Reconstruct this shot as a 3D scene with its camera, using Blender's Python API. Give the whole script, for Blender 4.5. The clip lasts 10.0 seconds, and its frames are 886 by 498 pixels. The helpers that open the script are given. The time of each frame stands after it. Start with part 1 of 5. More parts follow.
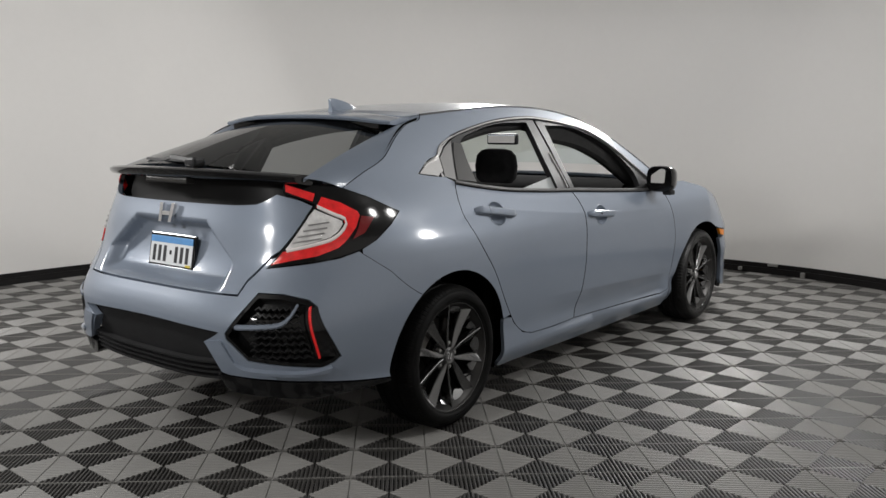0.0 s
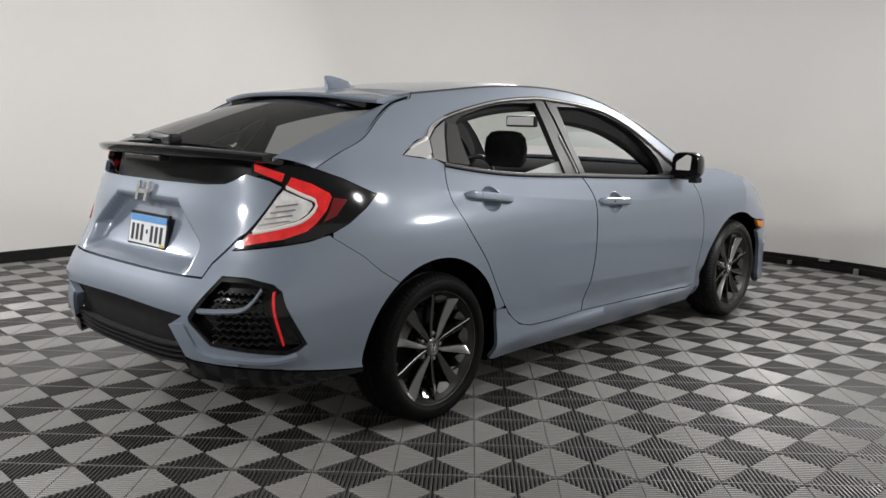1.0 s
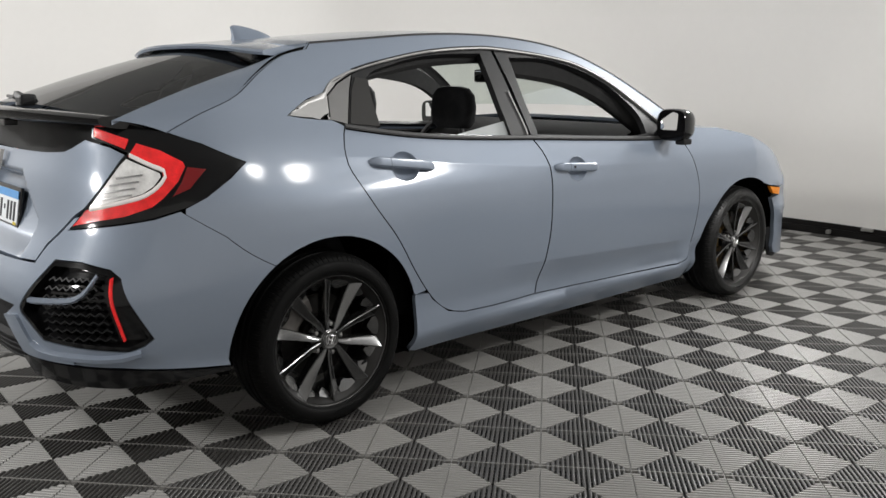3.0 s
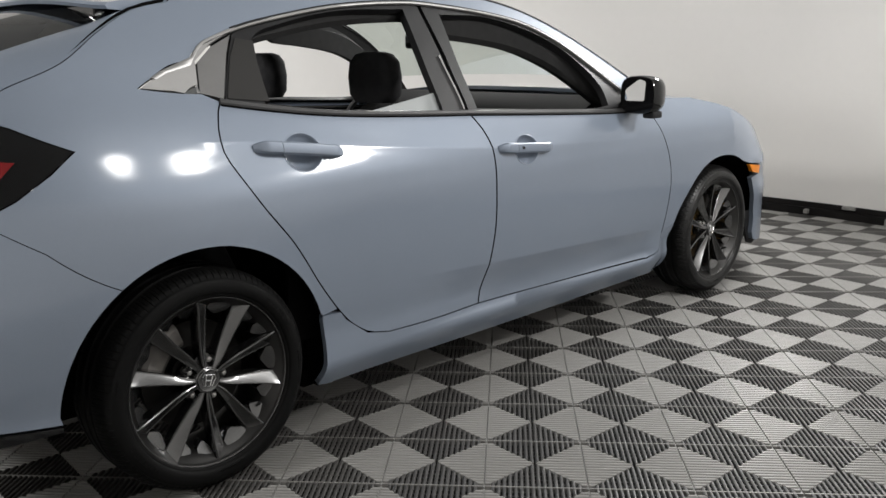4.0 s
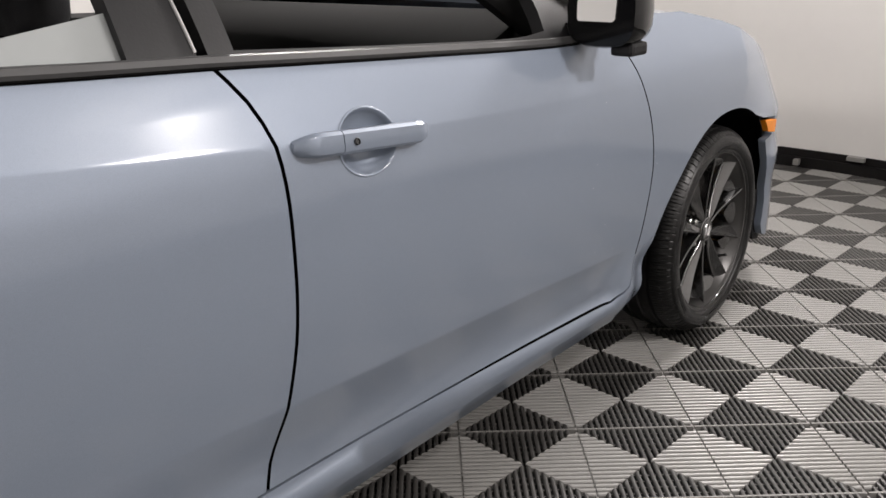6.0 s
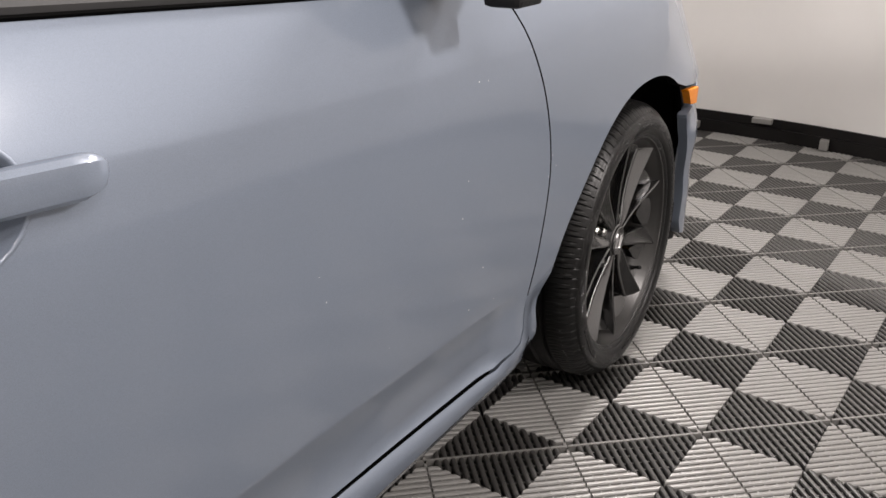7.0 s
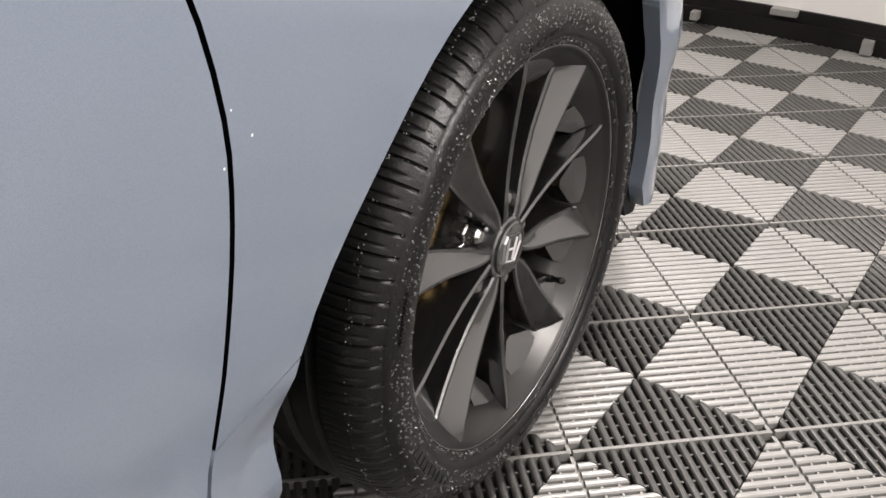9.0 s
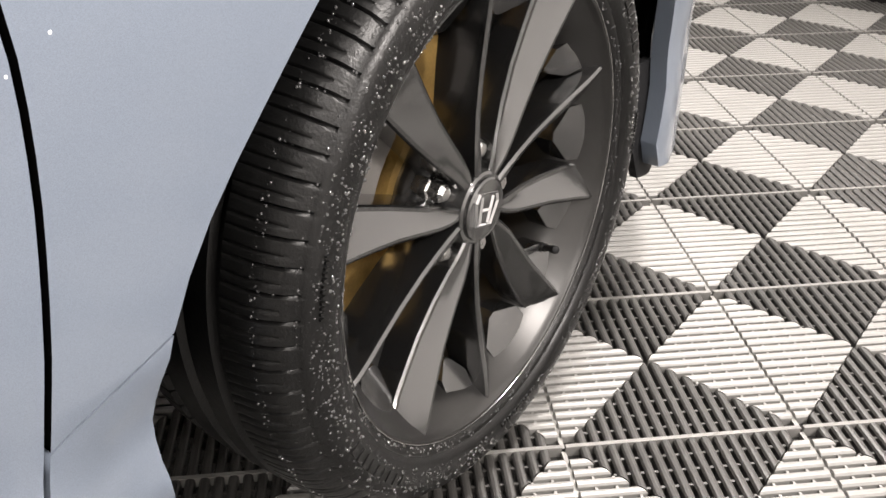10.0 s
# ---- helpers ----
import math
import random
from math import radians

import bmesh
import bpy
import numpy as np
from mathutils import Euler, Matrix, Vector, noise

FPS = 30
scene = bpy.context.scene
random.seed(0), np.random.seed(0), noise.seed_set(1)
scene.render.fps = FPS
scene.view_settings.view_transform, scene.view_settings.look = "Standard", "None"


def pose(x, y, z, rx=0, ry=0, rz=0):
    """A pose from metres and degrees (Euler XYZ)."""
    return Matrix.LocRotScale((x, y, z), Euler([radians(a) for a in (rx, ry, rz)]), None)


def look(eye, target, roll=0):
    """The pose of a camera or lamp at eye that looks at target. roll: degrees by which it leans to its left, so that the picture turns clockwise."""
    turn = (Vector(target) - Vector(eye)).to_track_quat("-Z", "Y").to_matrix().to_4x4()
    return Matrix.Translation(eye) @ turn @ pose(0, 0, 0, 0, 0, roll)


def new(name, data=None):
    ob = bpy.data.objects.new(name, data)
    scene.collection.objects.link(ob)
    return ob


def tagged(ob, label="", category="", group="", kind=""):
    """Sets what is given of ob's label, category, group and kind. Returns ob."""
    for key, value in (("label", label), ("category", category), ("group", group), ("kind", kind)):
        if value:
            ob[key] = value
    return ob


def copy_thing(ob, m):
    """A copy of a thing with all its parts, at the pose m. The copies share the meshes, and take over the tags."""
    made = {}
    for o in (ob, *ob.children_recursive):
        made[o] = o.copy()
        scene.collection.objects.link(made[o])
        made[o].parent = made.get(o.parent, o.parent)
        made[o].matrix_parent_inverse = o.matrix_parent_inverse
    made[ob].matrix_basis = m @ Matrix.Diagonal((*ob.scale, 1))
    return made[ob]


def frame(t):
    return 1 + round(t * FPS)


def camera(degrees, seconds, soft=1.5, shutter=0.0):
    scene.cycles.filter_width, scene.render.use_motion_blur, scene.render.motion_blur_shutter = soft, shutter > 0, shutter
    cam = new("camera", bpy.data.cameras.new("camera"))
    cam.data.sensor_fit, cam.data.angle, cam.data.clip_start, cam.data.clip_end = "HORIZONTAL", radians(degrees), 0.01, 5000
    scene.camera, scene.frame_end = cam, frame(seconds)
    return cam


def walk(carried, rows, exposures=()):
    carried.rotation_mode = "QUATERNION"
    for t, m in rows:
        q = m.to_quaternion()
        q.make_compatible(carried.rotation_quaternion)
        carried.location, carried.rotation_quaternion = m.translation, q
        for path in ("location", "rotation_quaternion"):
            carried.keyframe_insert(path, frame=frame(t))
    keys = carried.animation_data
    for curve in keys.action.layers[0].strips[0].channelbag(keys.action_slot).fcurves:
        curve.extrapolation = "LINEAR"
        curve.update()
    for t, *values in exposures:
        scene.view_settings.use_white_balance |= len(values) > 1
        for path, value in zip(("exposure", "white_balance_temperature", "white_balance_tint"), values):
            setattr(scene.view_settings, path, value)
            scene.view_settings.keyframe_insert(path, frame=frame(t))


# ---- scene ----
cam = camera(54.24, 10.0)

PATH = [
    (0, (3.1478, -2.9731, 1.3193), (1.9270, -1.4127, 1.0459), 0.16),
    (0.5, (3.2426, -2.7652, 1.3164), (1.9415, -1.2787, 1.0047), 0.02),
    (1, (3.3099, -2.5835, 1.3059), (1.9648, -1.1366, 0.9940), 0.90),
    (1.5, (3.3761, -2.3835, 1.3051), (2.0086, -0.9571, 0.9962), 0.74),
    (2, (3.4562, -2.1901, 1.3054), (2.0634, -0.7905, 0.9871), 0.47),
    (2.2, (3.4800, -2.1060, 1.3020), (2.0775, -0.7212, 0.9625), 0.62),
    (3.5, (3.2203, -1.4359, 1.2536), (1.7467, -0.1496, 0.8369), -0.42),
    (4, (2.9638, -1.1290, 1.2204), (1.5718, 0.2348, 0.7704), -0.79),
    (4.5, (2.7262, -0.8014, 1.2135), (1.3717, 0.5900, 0.7347), -1.08),
    (5, (2.4351, -0.4247, 1.2062), (1.0864, 0.9475, 0.6602), -1.11),
    (5.2, (2.3212, -0.2781, 1.1928), (1.0220, 1.1337, 0.6282), -0.69),
    (6.3, (1.7327, 0.5830, 1.1280), (0.5755, 2.0583, 0.4321), -0.52),
    (6.5, (1.6524, 0.7090, 1.1154), (0.5754, 2.2290, 0.3877), 0.20),
    (7, (1.4936, 1.0513, 1.0647), (0.5169, 2.6190, 0.2976), -0.01),
    (7.5, (1.3734, 1.3660, 1.0315), (0.4384, 2.9185, 0.1856), -0.78),
    (8, (1.3081, 1.6485, 0.9765), (0.4272, 3.2134, 0.0962), -0.40),
    (8.5, (1.2727, 1.8604, 0.8989), (0.3763, 3.3885, -0.0292), -0.14),
    (9, (1.2656, 2.0249, 0.8304), (0.3490, 3.4982, -0.1643), 0.88),
    (9.5, (1.2629, 2.1195, 0.7724), (0.3057, 3.5489, -0.2477), 0.07),
    (10, (1.2697, 2.1770, 0.7402), (0.2818, 3.5702, -0.3006), -0.41),
]
EXPOSURES = [(0.0, -0.22, 6450, 10), (1.0, 0.06, 6450, 10), (2.0, 0.12, 6450, 10), (3.5, 0.32, 6450, 9), (4.5, 0.29, 6480, 10), (5.0, 0.44, 6500, 10), (6.5, 0.41, 6780, 16), (7.5, 0.57, 6800, 16), (8.5, 0.88, 6800, 15), (9.3, 1.24, 6750, 14), (10.0, 1.56, 6850, 14)]
walk(cam, [(t, look(eye, target, roll)) for t, eye, target, roll in PATH], EXPOSURES)

# ---- world and lamps ----
world = bpy.data.worlds.new("world")
scene.world = world
world.use_nodes = True
world.node_tree.nodes["Background"].inputs[0].default_value = (0.9, 0.93, 1.0, 1)
world.node_tree.nodes["Background"].inputs[1].default_value = 0.05

CEIL = 2.85


def round_lamp(x, y, z, size, watts):
    """An unseen round lamp high in the booth, turned in towards the car."""
    d = bpy.data.lights.new("round_booth_lamp", "AREA")
    d.shape, d.size, d.energy, d.color = "DISK", size, watts, (1.0, 0.983, 0.962)
    ob = new("round_booth_lamp", d)
    ob.matrix_basis = look((x, y, z), (-x * 0.35, -y * 0.35 + 0.3, 0.7))
    return ob


# unseen: the two small ones fit highlights, the larger are mostly added fill
LAMP_SPOTS = [(2.75, 1.30, 2.6, 8, 0.23), (2.75, 0.62, 2.6, 8, 0.23), (3.6, 2.9, 2.45, 52, 0.36), (0.5, -4.2, 2.4, 66, 0.5), (-3.0, -2.3, 2.4, 88, 0.5), (-1.7, 4.0, 2.4, 88, 0.5), (0.9, 4.2, 2.4, 70, 0.5)]
for lx, ly, lz, watts, wide in LAMP_SPOTS:
    round_lamp(lx, ly, lz, wide, watts)


# ---- materials ----
def nodes_of(name):
    m = bpy.data.materials.new(name)
    m.use_nodes = True
    nt = m.node_tree
    return m, nt, nt.nodes["Principled BSDF"]


def mat(name, colour, rough=0.5, metal=0.0, coat=0.0, spec=0.5, vary=0.0, scale=8.0, bump=0.0, bscale=200.0, coat_rough=0.03):
    """A surface with two scales of noise in colour and gloss and, if wanted, fine relief."""
    m, nt, b = nodes_of(name)
    b.inputs["Base Color"].default_value = (*colour, 1)
    b.inputs["Roughness"].default_value = rough
    b.inputs["Metallic"].default_value = metal
    b.inputs["Coat Weight"].default_value = coat
    b.inputs["Coat Roughness"].default_value = coat_rough
    b.inputs["Specular IOR Level"].default_value = spec
    tc = nt.nodes.new("ShaderNodeTexCoord")
    if vary:
        n1 = nt.nodes.new("ShaderNodeTexNoise")
        n1.inputs["Scale"].default_value = scale
        n1.inputs["Detail"].default_value = 6
        nt.links.new(tc.outputs["Object"], n1.inputs["Vector"])
        n2 = nt.nodes.new("ShaderNodeTexNoise")
        n2.inputs["Scale"].default_value = scale * 14
        n2.inputs["Detail"].default_value = 3
        nt.links.new(tc.outputs["Object"], n2.inputs["Vector"])
        add = nt.nodes.new("ShaderNodeMath")
        add.operation = "MULTIPLY_ADD"
        add.inputs[1].default_value = 0.45
        nt.links.new(n2.outputs["Fac"], add.inputs[0])
        nt.links.new(n1.outputs["Fac"], add.inputs[2])
        ramp = nt.nodes.new("ShaderNodeMapRange")
        ramp.inputs["From Min"].default_value, ramp.inputs["From Max"].default_value = 0.4, 1.05
        ramp.inputs["To Min"].default_value, ramp.inputs["To Max"].default_value = 1 - vary, 1 + vary
        nt.links.new(add.outputs[0], ramp.inputs["Value"])
        mul = nt.nodes.new("ShaderNodeVectorMath")
        mul.operation = "SCALE"
        mul.inputs[0].default_value = colour
        nt.links.new(ramp.outputs[0], mul.inputs["Scale"])
        nt.links.new(mul.outputs[0], b.inputs["Base Color"])
        rr = nt.nodes.new("ShaderNodeMath")
        rr.operation = "MULTIPLY"
        rr.inputs[1].default_value = rough
        nt.links.new(ramp.outputs[0], rr.inputs[0])
        nt.links.new(rr.outputs[0], b.inputs["Roughness"])
    if bump:
        n3 = nt.nodes.new("ShaderNodeTexNoise")
        n3.inputs["Scale"].default_value = bscale
        n3.inputs["Detail"].default_value = 4
        nt.links.new(tc.outputs["Object"], n3.inputs["Vector"])
        bp = nt.nodes.new("ShaderNodeBump")
        bp.inputs["Strength"].default_value = bump
        bp.inputs["Distance"].default_value = 0.002
        nt.links.new(n3.outputs["Fac"], bp.inputs["Height"])
        nt.links.new(bp.outputs[0], b.inputs["Normal"])
    return m


def paint_material(name, colour):
    """Pearl car paint: fine flakes under a clear coat."""
    m, nt, b = nodes_of(name)
    tc = nt.nodes.new("ShaderNodeTexCoord")
    v = nt.nodes.new("ShaderNodeTexVoronoi")
    v.inputs["Scale"].default_value = 2600
    nt.links.new(tc.outputs["Object"], v.inputs["Vector"])
    n = nt.nodes.new("ShaderNodeTexNoise")
    n.inputs["Scale"].default_value = 1.3
    nt.links.new(tc.outputs["Object"], n.inputs["Vector"])
    mix = nt.nodes.new("ShaderNodeMix")
    mix.data_type = "RGBA"
    mix.inputs["A"].default_value = (*[c * 0.88 for c in colour], 1)
    mix.inputs["B"].default_value = (*[c * 1.12 for c in colour], 1)
    nt.links.new(v.outputs["Color"], mix.inputs["Factor"])
    nt.links.new(mix.outputs["Result"], b.inputs["Base Color"])
    b.inputs["Metallic"].default_value = 0.2
    mr = nt.nodes.new("ShaderNodeMapRange")
    mr.inputs["To Min"].default_value, mr.inputs["To Max"].default_value = 0.42, 0.50
    nt.links.new(n.outputs["Fac"], mr.inputs["Value"])
    nt.links.new(mr.outputs[0], b.inputs["Roughness"])
    b.inputs["Specular IOR Level"].default_value = 0.2
    b.inputs["Coat Weight"].default_value = 1.0
    b.inputs["Coat Roughness"].default_value = 0.12
    return m


def thin_glass(name, tint):
    """A pane so thin that it does not bend light: tinted see-through with a glossy reflection."""
    m, nt, b = nodes_of(name)
    out = nt.nodes["Material Output"]
    tr = nt.nodes.new("ShaderNodeBsdfTransparent")
    tr.inputs[0].default_value = (*tint, 1)
    gl = nt.nodes.new("ShaderNodeBsdfGlossy")
    gl.inputs["Roughness"].default_value = 0.01
    lw = nt.nodes.new("ShaderNodeLayerWeight")
    lw.inputs["Blend"].default_value = 0.5
    pw = nt.nodes.new("ShaderNodeMath")
    pw.operation = "POWER"
    pw.inputs[1].default_value = 5.0
    nt.links.new(lw.outputs["Facing"], pw.inputs[0])
    fr = nt.nodes.new("ShaderNodeMath")
    fr.operation = "MULTIPLY_ADD"
    fr.inputs[1].default_value, fr.inputs[2].default_value = 0.85, 0.06
    nt.links.new(pw.outputs[0], fr.inputs[0])
    mx = nt.nodes.new("ShaderNodeMixShader")
    nt.links.new(fr.outputs[0], mx.inputs[0])
    nt.links.new(tr.outputs[0], mx.inputs[1])
    nt.links.new(gl.outputs[0], mx.inputs[2])
    nt.links.new(mx.outputs[0], out.inputs[0])
    return m


PAINT = paint_material("grey_blue_pearl_paint", (0.212, 0.249, 0.309))
GLOSS_BLACK = mat("gloss_black", (0.005, 0.005, 0.0055), 0.10, spec=0.3, coat=0.25)
TRIM_BLACK = mat("satin_black_trim", (0.014, 0.014, 0.015), 0.45, spec=0.25, vary=0.15, bump=0.1)
RAW_BLACK = mat("grained_black_plastic", (0.011, 0.011, 0.012), 0.6, spec=0.25, vary=0.2, bump=0.35, bscale=500)
DULL_BLACK = mat("dull_black_panel", (0.004, 0.004, 0.0042), 0.45, spec=0.12, vary=0.1)
# near-black for inner panels; also stands in for the shade in panel gaps
VOID = mat("inner_panel_and_gap_shade", (0.003, 0.003, 0.003), 0.95, spec=0.05)
CHROME = mat("brushed_chrome", (0.75, 0.75, 0.76), 0.18, metal=1.0)
SILVER = mat("satin_silver_trim", (0.36, 0.355, 0.35), 0.42, metal=0.6, vary=0.06)
# the silver trim's dimmer copy: its fading sheen is put into the colour
SILVER_DIM = mat("dimmed_silver_trim", (0.17, 0.168, 0.166), 0.42, metal=0.5, vary=0.08)
CLOTH = mat("black_seat_cloth", (0.016, 0.016, 0.018), 0.9, vary=0.25, scale=30, bump=0.5, bscale=900)
RUBBER = mat("wet_tyre_rubber", (0.005, 0.005, 0.005), 0.36, spec=0.36, vary=0.25, scale=9, bump=0.2, bscale=420)
ALLOY = mat("gunmetal_alloy", (0.15, 0.15, 0.151), 0.22, metal=0.95, vary=0.08, scale=9, coat=0.6, coat_rough=0.06)
LIP_GLINT = mat("alloy_lip_glint", (0.42, 0.42, 0.42), 0.2, metal=1.0, vary=0.1, scale=30)
ALLOY_FACE = mat("alloy_barrel", (0.065, 0.064, 0.063), 0.36, metal=0.9, vary=0.06, scale=9)
STEEL = mat("bright_steel", (0.55, 0.54, 0.53), 0.28, metal=1.0, vary=0.15, scale=60)
DISC_DARK = mat("dark_brake_disc", (0.02, 0.019, 0.018), 0.5, metal=0.8, vary=0.3, scale=25)
LINING = mat("dark_headliner_cloth", (0.008, 0.008, 0.0082), 0.9, vary=0.1, scale=30, bump=0.2, bscale=700)
DISC = mat("rust_filmed_brake_disc", (0.42, 0.27, 0.09), 0.42, metal=0.75, vary=0.4, scale=25)
CALIPER = mat("cast_brake_metal", (0.18, 0.17, 0.16), 0.55, metal=0.6, vary=0.3, scale=30)
RED_LENS = mat("red_lamp_lens", (0.88, 0.022, 0.024), 0.12, coat=1.0, vary=0.3, scale=30, bump=0.4, bscale=120)
DARK_RED = mat("dark_red_lamp_lens", (0.17, 0.006, 0.008), 0.12, coat=1.0)
CLEAR_LAMP = mat("clear_ribbed_lamp_lens", (0.86, 0.85, 0.84), 0.14, metal=0.25, coat=1.0, vary=0.4, scale=26, bump=1.0, bscale=42)
LIGHT_GUIDE = mat("milky_light_guide", (0.86, 0.80, 0.78), 0.25, coat=1.0, vary=0.05, scale=30)
BELT_GREY = mat("satin_grey_belt_strip", (0.050, 0.050, 0.051), 0.45, spec=0.35, vary=0.12, scale=20)
AMBER = mat("amber_side_marker", (0.85, 0.26, 0.008), 0.35, spec=0.3, vary=0.12, scale=60)
WALL_PAINT = mat("white_wall_paint", (0.78, 0.765, 0.745), 0.75, vary=0.02, scale=1.2, bump=0.06, bscale=90)
CEIL_GREY = mat("unseen_ceiling_grey", (0.42, 0.42, 0.41), 0.8, vary=0.02, scale=2)
BASE_BLACK = mat("black_baseboard_vinyl", (0.010, 0.009, 0.009), 0.55, spec=0.2, vary=0.3, scale=5, bump=0.15)
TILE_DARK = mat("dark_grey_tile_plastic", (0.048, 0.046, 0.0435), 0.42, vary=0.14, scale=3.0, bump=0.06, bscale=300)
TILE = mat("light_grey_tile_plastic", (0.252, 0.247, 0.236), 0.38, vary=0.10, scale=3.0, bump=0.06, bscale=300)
UNDERLAY = mat("dark_subfloor", (0.03, 0.029, 0.027), 0.9, vary=0.3, scale=6)
# paler bar along the rims of the dark tile triangles
SEAM = mat("pale_tile_edge", (0.20, 0.195, 0.185), 0.5, vary=0.15, scale=20)
WIN_GLASS = thin_glass("clear_window_glass", (0.76, 0.82, 0.78))
TINTED_PANE = mat("tinted_fixed_pane", (0.022, 0.021, 0.020), 0.32, spec=0.4)
DARK_GLASS = thin_glass("privacy_glass", (0.31, 0.32, 0.32))
# lowered pane: partly see-through, with an even pale grey tone
m_lowered, nt_lowered, b_lowered = nodes_of("pale_lowered_glass")
b_lowered.inputs["Base Color"].default_value = (0.33, 0.35, 0.35, 1)
b_lowered.inputs["Roughness"].default_value = 0.5
b_lowered.inputs["Alpha"].default_value = 0.68
MIRROR = mat("mirror_glass", (0.85, 0.86, 0.87), 0.02, metal=1.0)
PLATE_WHITE = mat("plate_white", (0.72, 0.74, 0.76), 0.4, vary=0.05, scale=40)
PLATE_BLUE = mat("plate_blue", (0.1, 0.3, 0.62), 0.4, vary=0.15, scale=40)
PLATE_YELLOW = mat("plate_sticker_yellow", (0.65, 0.5, 0.05), 0.4)
# rear tyres: the same rubber, darkened and dulled for the weaker light there
SHADED_RUBBER = mat("shaded_tyre_rubber", (0.0045, 0.0045, 0.0045), 0.6, spec=0.12, vary=0.3, scale=9, bump=0.3, bscale=420)
WATER = mat("water_beads", (0.05, 0.05, 0.052), 0.03, spec=1.0, coat=1.0)
INK = mat("plate_ink", (0.015, 0.015, 0.02), 0.5)


# ---- mesh helpers ----
def link_mesh(name, verts, faces, material, parent=None, label="", smooth=True, normals=None):
    me = bpy.data.meshes.new(name)
    me.from_pydata([tuple(v) for v in verts], [], [tuple(f) for f in faces])
    me.materials.append(material)
    if smooth:
        me.polygons.foreach_set("use_smooth", [True] * len(me.polygons))
    me.update()
    if normals is not None:
        me.normals_split_custom_set_from_vertices([tuple(n) for n in normals])
    ob = new(name, me)
    if parent is not None:
        ob.parent = parent
    if label:
        ob["label"] = label
    return ob


def part(name, bm, material, parent=None, label="", smooth=False, sharp=40):
    me = bpy.data.meshes.new(name)
    bmesh.ops.recalc_face_normals(bm, faces=bm.faces[:])
    bm.to_mesh(me)
    bm.free()
    me.materials.append(material)
    if smooth:
        me.polygons.foreach_set("use_smooth", [True] * len(me.polygons))
        me.set_sharp_from_angle(angle=radians(sharp))
    ob = new(name, me)
    if parent is not None:
        ob.parent = parent
    if label:
        ob["label"] = label
    return ob


def box(bm, x0, x1, y0, y1, z0, z1, bevel=0.0, m=None):
    r = bmesh.ops.create_cube(bm, size=1)
    vs = r["verts"]
    for v in vs:
        v.co = Vector(((x0 + x1) / 2 + v.co.x * (x1 - x0), (y0 + y1) / 2 + v.co.y * (y1 - y0), (z0 + z1) / 2 + v.co.z * (z1 - z0)))
    if bevel:
        es = {e for v in vs for e in v.link_edges}
        r = bmesh.ops.bevel(bm, geom=list(es), offset=bevel, segments=2, affect="EDGES", profile=0.6)
        vs = list({v for f in r["faces"] for v in f.verts} | {v for v in vs if v.is_valid})
    if m is not None:
        for v in vs:
            v.co = m @ v.co
    return vs


def loft(bm, rings, closed=True, caps=True):
    """Skins a row of rings that hold the same number of points."""
    rows = [[bm.verts.new(p) for p in r] for r in rings]
    n = len(rows[0])
    for a, b in zip(rows, rows[1:]):
        for i in range(n if closed else n - 1):
            j = (i + 1) % n
            bm.faces.new((a[i], a[j], b[j], b[i]))
    if caps and closed:
        bm.faces.new(rows[0][::-1])
        bm.faces.new(rows[-1])
    return rows


def lathe(bm, profile, n, axis_x=True, a0=0.0, a1=2 * math.pi, mat_index=0):
    """Turns (x, r) points about the x axis."""
    full = abs(a1 - a0 - 2 * math.pi) < 1e-6
    rows = []
    for i in range(n if full else n + 1):
        a = a0 + (a1 - a0) * i / n
        rows.append([bm.verts.new((x, r * math.cos(a), r * math.sin(a))) for x, r in profile])
    m = len(rows)
    for i in range(m if full else m - 1):
        p, q = rows[i], rows[(i + 1) % m]
        for k in range(len(profile) - 1):
            bm.faces.new((p[k], p[k + 1], q[k + 1], q[k]))


def curve_points(points, step=0.02, smooth=True):
    """A line through the points, smoothed, in even short steps."""
    P = [Vector(p) for p in points]
    out = []
    for i in range(len(P) - 1):
        a, b = P[i], P[i + 1]
        n = max(1, int((b - a).length / step))
        ta = (P[i + 1] - P[i - 1]) / 2 if i > 0 else b - a
        tb = (P[i + 2] - P[i]) / 2 if i + 2 < len(P) else b - a
        la = (b - a).length
        ta = ta.normalized() * la if ta.length > 0 else ta
        tb = tb.normalized() * la if tb.length > 0 else tb
        for k in range(n):
            t = k / n
            if smooth:
                out.append((2 * t**3 - 3 * t * t + 1) * a + (t**3 - 2 * t * t + t) * ta + (-2 * t**3 + 3 * t * t) * b + (t**3 - t * t) * tb)
            else:
                out.append(a.lerp(b, t))
    out.append(P[-1])
    return out


# ---- the shape of the car's skin ----
def knots(x, xs, ys):
    xs, ys = np.asarray(xs, float), np.asarray(ys, float)
    x = min(max(x, xs[0]), xs[-1])
    m = np.gradient(ys, xs)
    k = min(max(int(np.searchsorted(xs, x)) - 1, 0), len(xs) - 2)
    h = xs[k + 1] - xs[k]
    t = (x - xs[k]) / h
    return float((2 * t**3 - 3 * t * t + 1) * ys[k] + (t**3 - 2 * t * t + t) * h * m[k] + (-2 * t**3 + 3 * t * t) * ys[k + 1] + (t**3 - t * t) * h * m[k + 1])


WIDTH_Z = (0.15, 0.20, 0.26, 0.31, 0.36, 0.45, 0.58, 0.70, 0.80, 0.86, 0.92, 0.98, 1.02, 1.15, 1.30, 1.42, 1.5)
